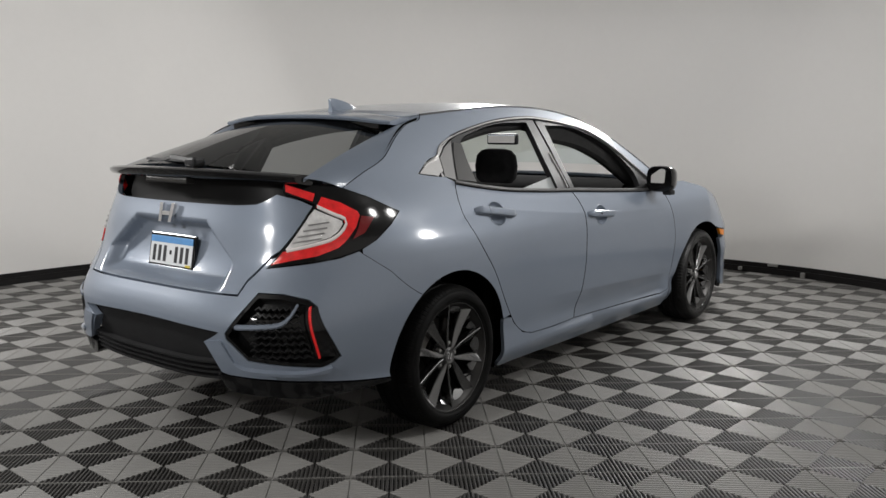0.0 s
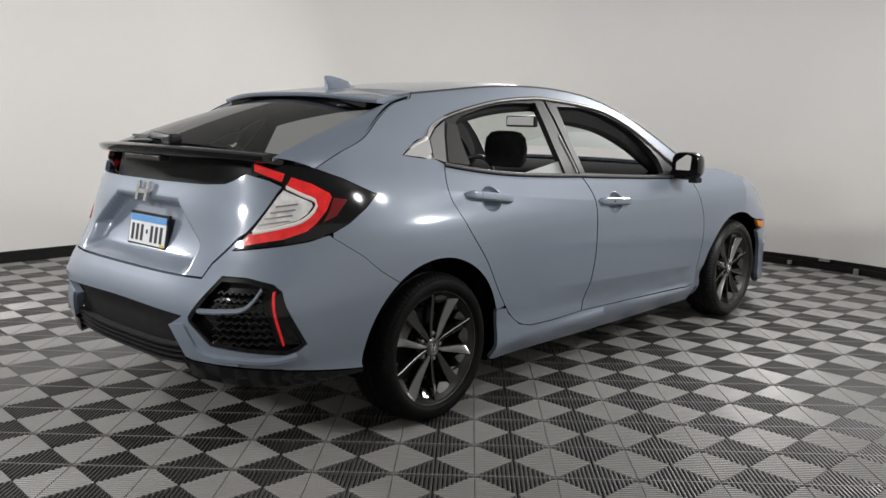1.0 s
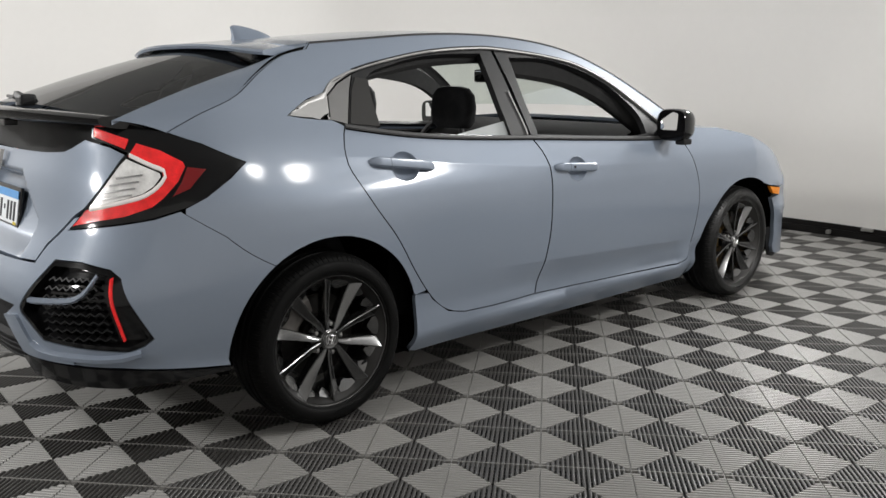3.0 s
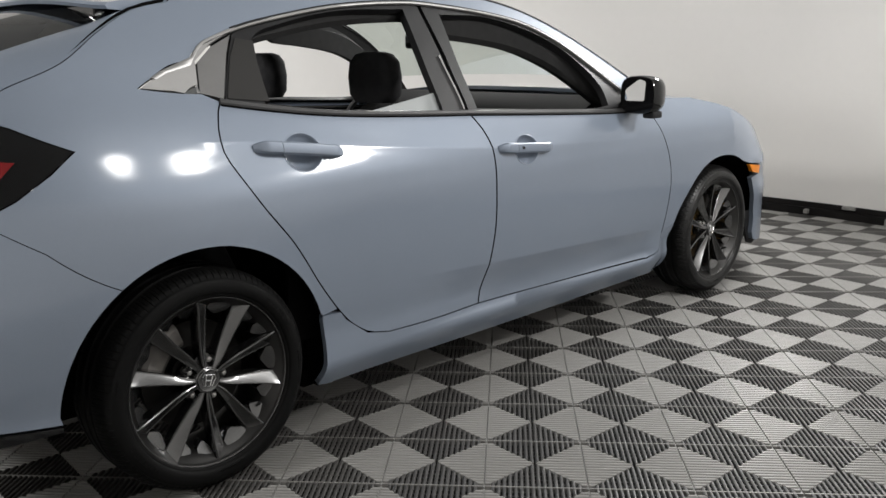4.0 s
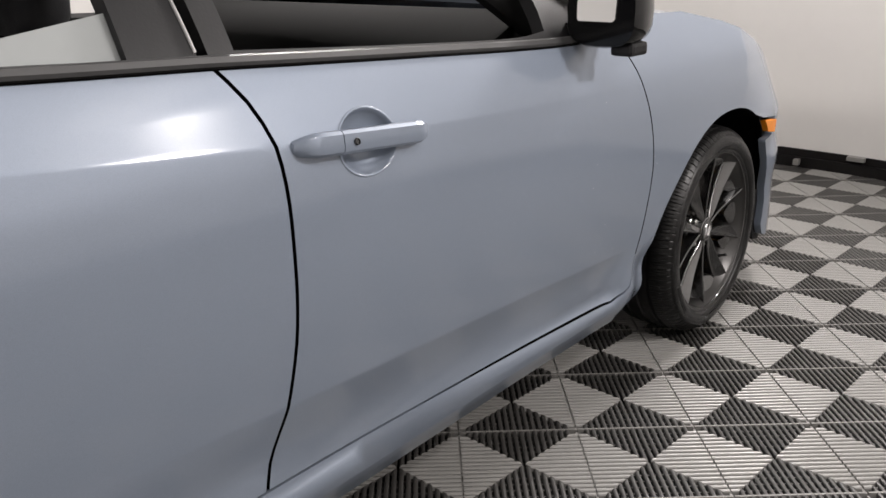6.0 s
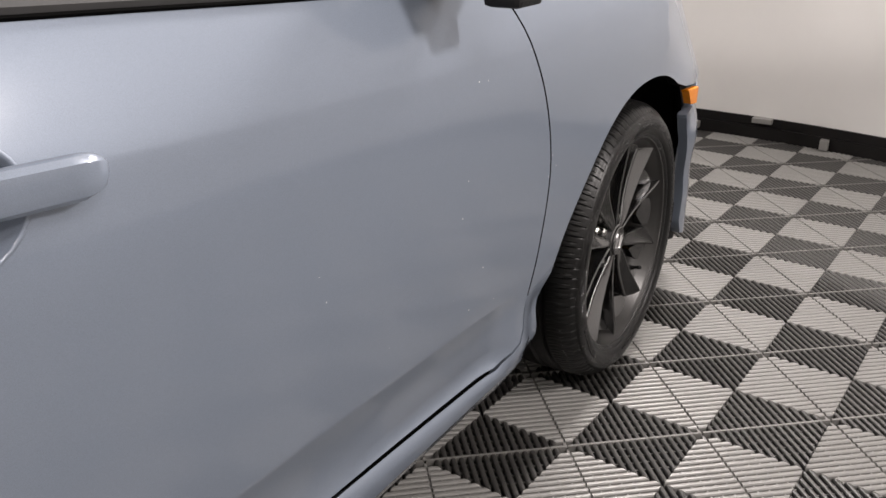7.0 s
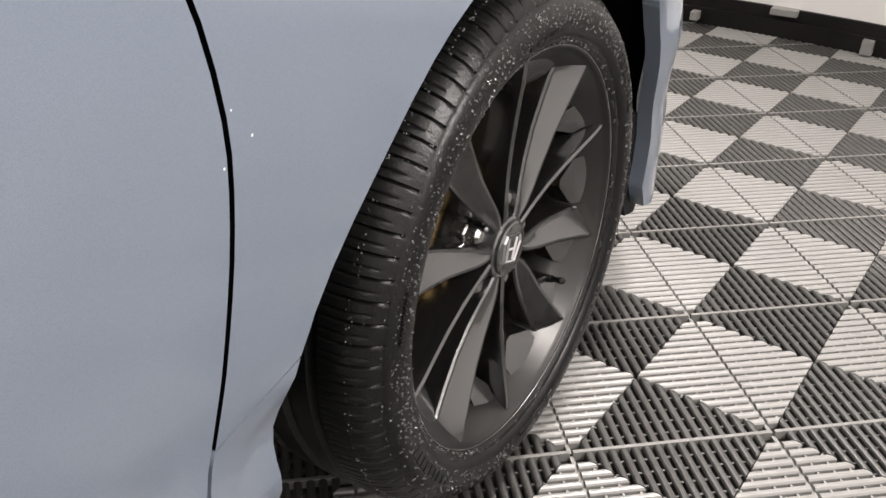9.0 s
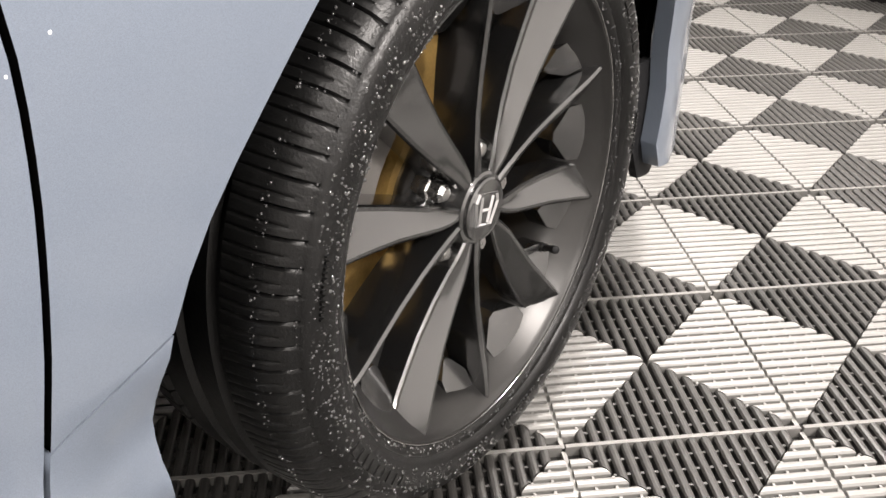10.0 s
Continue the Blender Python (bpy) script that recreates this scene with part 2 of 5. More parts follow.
WIDTH_X = (0.80, 0.835, 0.872, 0.872, 0.868, 0.876, 0.884, 0.886, 0.884, 0.876, 0.856, 0.830, 0.810, 0.730, 0.640, 0.560, 0.49)
SIDE_START = 0.1
WRAP = 1.6
AXLE_F, AXLE_R, HUB_Z = 2.825, 0.0, 0.321


def flare(y, z):
    """How far the wheel arches swell, 0 to 1."""
    b = max(0, 1 - ((y - 2.82) / (0.62 if y < 2.82 else 0.8)) ** 2) ** 2 + max(0, 1 - (y / 0.6) ** 2) ** 2
    return b * min(max((0.95 - z) / 0.35, 0), 1)


def ease(t):
    t = min(max(t, 0.0), 1.0)
    return t * t * (3 - 2 * t)


def shoulder(y):
    """Height of the crease that runs through the door handles."""
    return knots(y, (-0.1, 0.1, 0.29, 0.64, 1.16, 1.43, 2.0, 2.5), (1.005, 0.994, 0.974, 0.926, 0.877, 0.860, 0.838, 0.83))


def belt_crease(y, z):
    k = max(0.0, 1 - abs(z - shoulder(y)) / 0.05) ** 2
    return k * (1 - 0.75 * ease((y - 0.9) / 1.3)) * ease((2.4 - y) / 0.3)


def scallop_line(y):
    return 0.475 - 0.045 * (y - 0.7)


def scallop(y, z):
    """The hollow pressed into the lower doors, under a crease that falls towards the front, 0 to 1."""
    crease = scallop_line(y)
    along = ease((y - 0.62) / 0.8) * ease((2.33 - y) / 0.14)
    return along * min(max((crease - z) / 0.11, 0.0), 1.0) * ease((z - 0.252) / 0.036)


def skin(s, z):
    """The right-hand skin at s metres along it: y - SIDE_START on the side, below zero round the tail to the middle at -WRAP."""
    if s < -WRAP:
        p = skin(-2 * WRAP - s, z)
        p.x = -p.x
        return p
    a = knots(z, WIDTH_Z, WIDTH_X)
    if s >= 0:
        y = SIDE_START + s
        x = a + 0.018 * flare(y, z) - 0.030 * scallop(y, z) + 0.0028 * belt_crease(y, z)
        x -= 0.028 * ease((y - 2.31) / 0.11) * ease((2.6 - y) / 0.1) * ease((0.405 - z) / 0.09)
        if y > 2.95:
            r = min((y - 2.95) / 0.95, 0.9999)
            x *= (1 - r**3) ** 0.5
            x -= 0.9 * (y - 2.95) * max(0.0, z - 0.62)
        return Vector((x, y, z))
    back = knots(z, (0.2, 0.35, 0.5, 0.62, 0.70, 0.80, 0.95, 1.05, 1.15, 1.45), (-0.88, -0.93, -0.965, -0.97, -0.93, -0.875, -0.83, -0.80, -0.79, -0.79))
    p = knots(z, (0.2, 0.45, 0.65, 0.8, 1.05, 1.4), (4.2, 4.0, 3.6, 3.3, 3.5, 3.7))
    ph = min(-s / WRAP, 1) * math.pi / 2
    c = max(math.cos(ph), 0.0)
    y = SIDE_START - (SIDE_START - back) * math.sin(ph) ** (2 / p)
    a += 0.018 * flare(y, z)
    return Vector((a * c ** (2 / p) if c > 1e-9 else 0.0, y, z))


def skin_normal(fn, s, z):
    h = 0.004
    n = (fn(s + h, z) - fn(s - h, z)).cross(fn(s, z + h) - fn(s, z - h))
    if n.length < 1e-12:
        n = Vector((0, -1, 0))
    return n.normalized()


def inside(poly, x, y):
    r = False
    j = len(poly) - 1
    for i in range(len(poly)):
        if (poly[i][1] > y) != (poly[j][1] > y) and x < (poly[j][0] - poly[i][0]) * (y - poly[i][1]) / (poly[j][1] - poly[i][1]) + poly[i][0]:
            r = not r
        j = i
    return r


def inset(poly, d):
    """Moves every side of a polygon inwards by d."""
    area = sum(a[0] * b[1] - b[0] * a[1] for a, b in zip(poly, poly[1:] + poly[:1]))
    sg = 1 if area > 0 else -1
    out = []
    for i in range(len(poly)):
        a, b, c = Vector(poly[i - 1]), Vector(poly[i]), Vector(poly[(i + 1) % len(poly)])
        e, f = (b - a), (c - b)
        if e.length < 1e-7 or f.length < 1e-7:
            out.append(tuple(b))
            continue
        n1, n2 = Vector((-e.y, e.x)).normalized() * sg, Vector((-f.y, f.x)).normalized() * sg
        m = n1 + n2
        k = 1 / max(0.35, 1 + n1.dot(n2))
        out.append(tuple(b + m * d * k))
    return out


from mathutils.geometry import delaunay_2d_cdt


def resample(poly, step):
    out = []
    for a, b in zip(poly, poly[1:] + poly[:1]):
        n = max(1, round(math.dist(a, b) / step))
        out += [(a[0] + (b[0] - a[0]) * k / n, a[1] + (b[1] - a[1]) * k / n) for k in range(n)]
    return out


def panel(name, outline, material, parent, label="", holes=(), fn=skin, grid=0.035, gap=0.0026, depth=0.018, lift=0.0, flip=False, side=1, edge=None, step=0.02):
    """A sheet-metal panel: the outline on the skin, filled, with its rim folded inwards. side=-1 gives its mirror image."""
    loops = [inset(resample([tuple(p) for p in outline], step), gap)] + [inset(resample([tuple(p) for p in h], step), -gap) for h in holes]
    pts, edges = [], []
    for lp in loops:
        o = len(pts)
        pts += lp
        edges += [(o + i, o + (i + 1) % len(lp)) for i in range(len(lp))]
    nb = len(pts)
    xs, ys = [p[0] for p in loops[0]], [p[1] for p in loops[0]]
    bound = np.array(pts)
    creased = fn is skin and max(xs) > 0.2 and max(ys) - min(ys) > 0.3
    if creased:
        s = max(min(xs), 0.0)
        while s < max(xs):
            for d in (-0.02, -0.008, -0.003, 0.003, 0.008, 0.02):
                for zc in (shoulder(s + SIDE_START), scallop_line(s + SIDE_START)):
                    x, z = s + d * 0.3, zc + d
                    if inside(loops[0], x, z) and not any(inside(h, x, z) for h in loops[1:]) and np.min((bound[:, 0] - x) ** 2 + (bound[:, 1] - z) ** 2) > 0.00008:
                        pts.append((x, z))
            s += 0.018
    y = min(ys)
    k = 0
    while y < max(ys):
        x = min(xs) + (grid / 2 if k % 2 else 0)
        while x < max(xs):
            if inside(loops[0], x, y) and not any(inside(h, x, y) for h in loops[1:]) and np.min((bound[:, 0] - x) ** 2 + (bound[:, 1] - y) ** 2) > (grid * 0.45) ** 2 and not (creased and x > 0 and (abs(y - shoulder(x + SIDE_START)) < 0.028 or abs(y - scallop_line(x + SIDE_START)) < 0.028)):
                pts.append((x, y))
            x += grid
        y += grid
        k += 1
    v2, _, faces, *_ = delaunay_2d_cdt([Vector(p) for p in pts], edges, [], 0, 1e-6)
    keep = []
    for f in faces:
        cx, cy = sum(v2[i][0] for i in f) / 3, sum(v2[i][1] for i in f) / 3
        if inside(loops[0], cx, cy) and not any(inside(h, cx, cy) for h in loops[1:]):
            keep.append(list(f))
    P, N = [], []
    for v in v2:
        n = skin_normal(fn, v[0], v[1])
        if flip:
            n = -n
        P.append(fn(v[0], v[1]) + n * lift)
        N.append(n)
    # orient faces with the normals
    for f in keep:
        a, b, c = (P[i] for i in f)
        if (b - a).cross(c - a).dot(N[f[0]]) < 0:
            f.reverse()
    # fold the rim
    count = {}
    for f in keep:
        for a, b in zip(f, f[1:] + f[:1]):
            count[(a, b)] = 1
    rim = [(a, b) for (a, b) in count if (b, a) not in count]
    low = {}
    for a, b in rim:
        for i in (a, b):
            if i not in low:
                low[i] = len(P)
                P.append(P[i] - N[i] * depth)
                N.append(N[i])
    top = {}
    for a, b in rim:
        for i in (a, b):
            if i not in top:
                top[i] = len(P)
                P.append(P[i].copy())
                N.append(N[i])
    walls = []
    for a, b in rim:
        out = (P[b] - P[a]).cross(N[a])
        out = out.normalized() if out.length > 1e-9 else N[a]
        for i in (top[a], top[b], low[a], low[b]):
            N[i] = out
        walls.append((top[a], low[a], low[b], top[b]))
    if side < 0:
        P = [Vector((-p.x, p.y, p.z)) for p in P]
        N = [Vector((-n.x, n.y, n.z)) for n in N]
        keep = [f[::-1] for f in keep]
        walls = [w[::-1] for w in walls]
    ob = link_mesh(name, P, keep + walls, material, parent, label, normals=N)
    # rim faces in another colour: blackened, they carry the shade of the shut gaps
    if edge is not None:
        ob.data.materials.append(edge)
        ob.data.polygons.foreach_set("material_index", [0] * len(keep) + [1] * len(walls))
    return ob


def strip(name, line, width, thick, material, parent, label="", fn=skin, lift=0.003, side=1):
    """A raised moulding along a line on the skin."""
    pts = curve_points([(p[0], p[1], 0) for p in line], 0.02)
    rings = []
    for i, p in enumerate(pts):
        a, b = pts[max(i - 1, 0)], pts[min(i + 1, len(pts) - 1)]
        t = (b - a).normalized()
        q = Vector((-t.y, t.x, 0)) * width / 2
        n = skin_normal(fn, p.x, p.y)
        u, w = fn(p.x + q.x, p.y + q.y), fn(p.x - q.x, p.y - q.y)
        rings.append([u - n * 0.006, u + n * lift, u.lerp(w, 0.25) + n * (lift + thick), u.lerp(w, 0.75) + n * (lift + thick), w + n * lift, w - n * 0.006])
    if side < 0:
        rings = [[Vector((-p.x, p.y, p.z)) for p in r] for r in rings]
    bm = bmesh.new()
    loft(bm, rings)
    return part(name, bm, material, parent, label, smooth=True)


# ---- the booth: walls, ceiling, floor ----
ROOM = dict(mid=0.3, left=4.56, right=4.36, y0=-5.0, y1=5.18, deep=5.28, back=1.3)


def room_line(grow=0.0):
    """The booth's plan: a round front, straight sides behind it, rounded rear corners."""
    x0, x1, y0 = ROOM["mid"] - ROOM["left"] - grow, ROOM["mid"] + ROOM["right"] + grow, ROOM["y0"] - grow
    cy, deep, r = ROOM["y1"] - ROOM["deep"], ROOM["deep"] + grow, ROOM["back"] + grow
    out = []
    for k in range(90):
        a = math.pi * k / 90
        c, q = math.cos(a), math.sin(a)
        e = 1.0 if c > 0 else 2 / 2.6
        wide = ROOM["right"] if c > 0 else ROOM["left"]
        out.append((ROOM["mid"] + math.copysign((wide + grow) * abs(c) ** e, c), cy + deep * q ** e))
    for cx, a0 in ((x0 + r, 180), (x1 - r, 270)):
        out += [(cx + r * math.cos(radians(a0 + 90 * k / 16)), y0 + r + r * math.sin(radians(a0 + 90 * k / 16))) for k in range(17)]
    return out


def plate(bm, outline, z0, z1):
    """A level slab with the given outline."""
    loft(bm, [[(x, y, z0) for x, y in outline], [(x, y, z1) for x, y in outline]])


def ring_wall(name, inner, outer, z0, z1, material, label, category):
    n = len(inner)
    V = [(x, y, z0) for x, y in inner] + [(x, y, z1) for x, y in inner] + [(x, y, z1) for x, y in outer] + [(x, y, z0) for x, y in outer]
    F = []
    for i in range(n):
        j = (i + 1) % n
        for a in range(4):
            b = (a + 1) % 4
            F.append((a * n + i, b * n + i, b * n + j, a * n + j))
    me_ob = link_mesh(name, V, F, material)
    me_ob.data.set_sharp_from_angle(angle=radians(40))
    return tagged(me_ob, label, category, kind="structure")


ring_wall("wall", room_line(), room_line(0.12), -0.014, CEIL, WALL_PAINT, "smooth white painted booth wall with rounded corners", "wall")
base = ring_wall("baseboard", room_line(-0.016), room_line(-0.001), -0.01, 0.095, BASE_BLACK, "black vinyl baseboard along the white wall", "baseboard")
ledge = ring_wall("baseboard_ledge", room_line(-0.030), room_line(-0.017), -0.01, 0.055, BASE_BLACK, "low black ledge of the baseboard", "baseboard")
for x, y, z0, z1, w in ((0.965, 5.075, 0.005, 0.05, 0.018), (0.38, 5.13, 0.015, 0.045, 0.014), (0.68, 5.135, 0.074, 0.096, 0.045)):
    bm = bmesh.new()
    box(bm, x - w, x + w, y - 0.02, y + 0.03, z0, z1, 0.003)
    part("clip", bm, TILE, base, "small pale plastic clip")
# unseen ceiling, added to close the booth; its grey holds down bounced light
bm = bmesh.new()
plate(bm, room_line(0.12), CEIL, CEIL + 0.1)
tagged(part("ceiling", bm, CEIL_GREY), "unseen plain ceiling, grey to cut bounced light", "ceiling", kind="structure")

TILE_L = 0.29725
TILE_A = radians(41.25)
TILE_O = Vector((-0.0849, -0.0024, 0.0))


def tile_mesh_data():
    """One vented tile: four triangles of rounded ribs that run in from the edges to the diagonals."""
    V, F, M = [], [], []
    n, h = 18, 0.014
    pitch = TILE_L / n
    w = pitch * 0.34
    for quarter in range(4):
        rot = Matrix.Rotation(quarter * math.pi / 2, 3, "Z")
        for k in range(n):
            t = (k + 0.5) * pitch - TILE_L / 2
            y_out = -TILE_L / 2 + (0.0026 if quarter % 2 == 0 else 0.0024)
            if -abs(t) - y_out < 0.006:
                continue
            prof = ((-w, -h), (-w, -0.0032), (-w * 0.62, -0.0007), (0, 0), (w * 0.62, -0.0007), (w, -0.0032), (w, -h))
            o = len(V)
            for px, pz in prof:
                V.append(rot @ Vector((t + px, y_out, pz)))
            for px, pz in prof:
                V.append(rot @ Vector((t + px, max(-abs(t + px) - 0.0012, y_out), pz)))
            for i in range(6):
                F.append((o + i, o + i + 1, o + 7 + i + 1, o + 7 + i))
            F.append((o + 6, o + 5, o + 4, o + 3, o + 2, o + 1, o))
            F.append(tuple(o + 7 + i for i in range(7)))
        # cross bars under the ribs and the tile's rim
        seam_at = len(F) if quarter % 2 == 0 else -1
        for y, bw, zt in ((-TILE_L * 0.5 + 0.0014, 0.0013, 0.0003 if quarter % 2 == 0 else -0.0065), (-TILE_L * 0.42, 0.0016, -0.0045), (-TILE_L * 0.34, 0.0016, -0.0045), (-TILE_L * 0.26, 0.0016, -0.0045), (-TILE_L * 0.18, 0.0016, -0.0045)):
            e = abs(y) - 0.001
            o = len(V)
            for z in (-h, zt):
                for px, py in ((-e, y - bw), (e, y - bw), (e, y + bw), (-e, y + bw)):
                    V.append(rot @ Vector((px, py, z)))
            F += [(o + 4, o + 5, o + 6, o + 7), (o, o + 1, o + 5, o + 4), (o + 2, o + 3, o + 7, o + 6)]
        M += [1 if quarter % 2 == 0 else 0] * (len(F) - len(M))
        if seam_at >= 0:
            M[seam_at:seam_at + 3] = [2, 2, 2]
    return V, F, M


TV, TF, TM = tile_mesh_data()
me_tile = bpy.data.meshes.new("floor_tile")
me_tile.from_pydata([tuple(v) for v in TV], [], TF)
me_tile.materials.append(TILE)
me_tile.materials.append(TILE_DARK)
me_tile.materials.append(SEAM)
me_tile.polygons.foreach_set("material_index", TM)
me_tile.update()
bm = bmesh.new()
plate(bm, room_line(0.12), -0.06, -0.014)
floor = tagged(part("floor", bm, UNDERLAY), "grey interlocking vented rib floor tiles in alternating triangles", "floor", kind="structure")
tile_turn = Matrix.Rotation(TILE_A, 4, "Z")
TILED = room_line(0.16)
spots = []
for i in range(-40, 41):
    for j in range(-40, 41):
        c = TILE_O + tile_turn.to_3x3() @ Vector(((i + 0.5) * TILE_L, (j + 0.5) * TILE_L, 0))
        if inside(TILED, c.x, c.y):
            spots.append(c)
near = Vector((1.5, 2.2, 0))
spots.sort(key=lambda c: ((c.x - near.x) * 1.1) ** 2 + ((c.y - near.y) * 0.75) ** 2)
NEAR_TILES, FAR_TILES = spots[:300], spots[300:]


def lay_tiles():
    for c in NEAR_TILES:
        ob = new("tile", me_tile)
        ob.matrix_basis = Matrix.Translation(c) @ tile_turn
        ob.parent = floor
    base_v = np.array([tuple(tile_turn.to_3x3() @ v) for v in TV])
    n = len(TV)
    allv = np.concatenate([base_v + np.array(tuple(c)) for c in FAR_TILES])
    allf = [tuple(i + k * n for i in f) for k in range(len(FAR_TILES)) for f in TF]
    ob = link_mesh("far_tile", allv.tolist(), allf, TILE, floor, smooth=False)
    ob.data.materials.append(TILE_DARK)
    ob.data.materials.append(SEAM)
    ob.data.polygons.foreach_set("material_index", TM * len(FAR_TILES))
    ob["kind"] = "stuff"


# ---- the car ----
car = tagged(new("car"), "grey-blue five-door hatchback with dark alloy wheels on a tiled floor", "car")


def S(u):
    """Turns a share of the way round the tail into metres along the skin."""
    return u * WRAP


def arch(cy, r, a0, a1, n=26, z0=HUB_Z):
    """Points of a wheel arch, as (s, z), by angle from the rear horizontal over the top."""
    return [(cy + r * math.cos(radians(a0 + (a1 - a0) * k / n)), z0 + r * math.sin(radians(a0 + (a1 - a0) * k / n))) for k in range(n + 1)]


def xy(points):
    return [(p[0], p[1]) for p in points]


def smooth_line(pts):
    return xy(curve_points([(a, b, 0) for a, b in pts], 0.025))


def s_on(y, z):
    """Where along the skin, at height z, the rear part reaches y."""
    if y >= SIDE_START:
        return y - SIDE_START
    lo, hi = -0.6 * WRAP, 0.0
    for _ in range(40):
        m = (lo + hi) / 2
        if skin(m, z).y > y:
            hi = m
        else:
            lo = m
    return (lo + hi) / 2


ARCH_R = [(s_on(y, max(z, 0.2)), z) for y, z in arch(-0.010, 0.404, 200, -22, 44)]
ARCH_F = []
for k in range(41):
    a = radians(200 - 222 * k / 40)
    r = 0.371 + 0.043 * ease((95 - math.degrees(a)) / 75) + 0.030 * ease((math.degrees(a) - 138) / 34)
    ARCH_F.append((AXLE_F + r * math.cos(a) - SIDE_START, HUB_Z + r * math.sin(a)))
C_LINE = smooth_line([(0.171, 1.297), (0.129, 1.235), (0.056, 1.121), (0.012, 1.025), (0.007, 0.967), (0.031, 0.906), (0.091, 0.806), (0.186, 0.681), (0.277, 0.533), (0.377, 0.404), (0.465, 0.336), (0.556, 0.311)])
B_LINE = smooth_line([(0.996, 1.002), (1.04, 0.943), (1.064, 0.876), (1.073, 0.759), (1.07, 0.588), (1.045, 0.451), (1.007, 0.304)])
A_LINE = smooth_line([(2.12, 0.957), (2.20, 0.843), (2.257, 0.725), (2.276, 0.635), (2.274, 0.56), (2.263, 0.48), (2.250, 0.41), (2.236, 0.345), (2.214, 0.295), (2.14, 0.272)])
BELT_R = smooth_line([(0.048, 1.098), (0.226, 1.066), (0.431, 1.038), (0.70, 1.016), (0.996, 1.002)])
BELT_F = smooth_line([(0.996, 1.002), (1.432, 0.978), (1.867, 0.957), (2.12, 0.957)])
DOOR_LOW_R = smooth_line([(0.556, 0.311), (0.764, 0.303), (1.007, 0.304)])
DOOR_LOW_F = smooth_line([(1.007, 0.304), (1.504, 0.287), (2.14, 0.272)])
DLO_TOP = smooth_line([(s_on(y, z), z) for y, z in ((-0.073, 1.145), (-0.024, 1.170), (0.040, 1.202), (0.144, 1.251))] + [(0.171, 1.297), (0.352, 1.333), (0.601, 1.368), (0.911, 1.387), (1.04, 1.382), (1.303, 1.357), (1.519, 1.318), (1.698, 1.244), (1.844, 1.148), (1.96, 1.055), (2.08, 0.972)])
RAIL = smooth_line([(0.03, 1.400), (0.30, 1.418), (0.60, 1.436), (0.95, 1.442), (1.25, 1.423), (1.50, 1.378), (1.72, 1.298), (1.93, 1.185), (2.10, 1.072), (2.20, 0.995)])
HATCH_CUT = smooth_line([(0.03, 1.400), (-0.02, 1.355), (S(-0.045), 1.305), (S(-0.118), 1.215), (S(-0.225), 1.158), (S(-0.336), 1.103)])
SEAM_F = next(k for k, p in enumerate(ARCH_F) if p[1] > 0.380)
SEAM_A = max(k for k, p in enumerate(A_LINE) if p[1] > 0.360)
CUT_END = min(range(len(ARCH_R)), key=lambda k: math.dist(ARCH_R[k], (S(-0.075), 0.66)))
CUT_R = [(S(-0.318), 0.849), (S(-0.207), 0.771), ARCH_R[CUT_END]]
LAMP_LOW = [(S(-0.145), 1.002), (S(-0.191), 0.953), (S(-0.259), 0.899), (S(-0.318), 0.867)]


def below(line, s0, s1):
    return [p for p in line if s0 <= p[0] <= s1]


HANDLES = ((0.262, 0.939, 0.099, 0.967, 0.403, 0.922), (1.252, 0.852, 1.092, 0.869, 1.392, 0.850))
CUP_A, CUP_B = 0.066, 0.053


def bumper_fn(s, z):
    """The front bumper's skin, which stays upright down to its lower edge."""
    p = skin(s, max(z, 0.33))
    p.x += 0.022 * ease((s - 3.06) / 0.14) * ease((3.5 - s) / 0.2) * ease((0.56 - z) / 0.1)
    p.z = z
    return p


def ellipse(s, z, a, b, n=28):
    return [(s + a * math.cos(2 * math.pi * k / n), z + b * math.sin(2 * math.pi * k / n)) for k in range(n)]


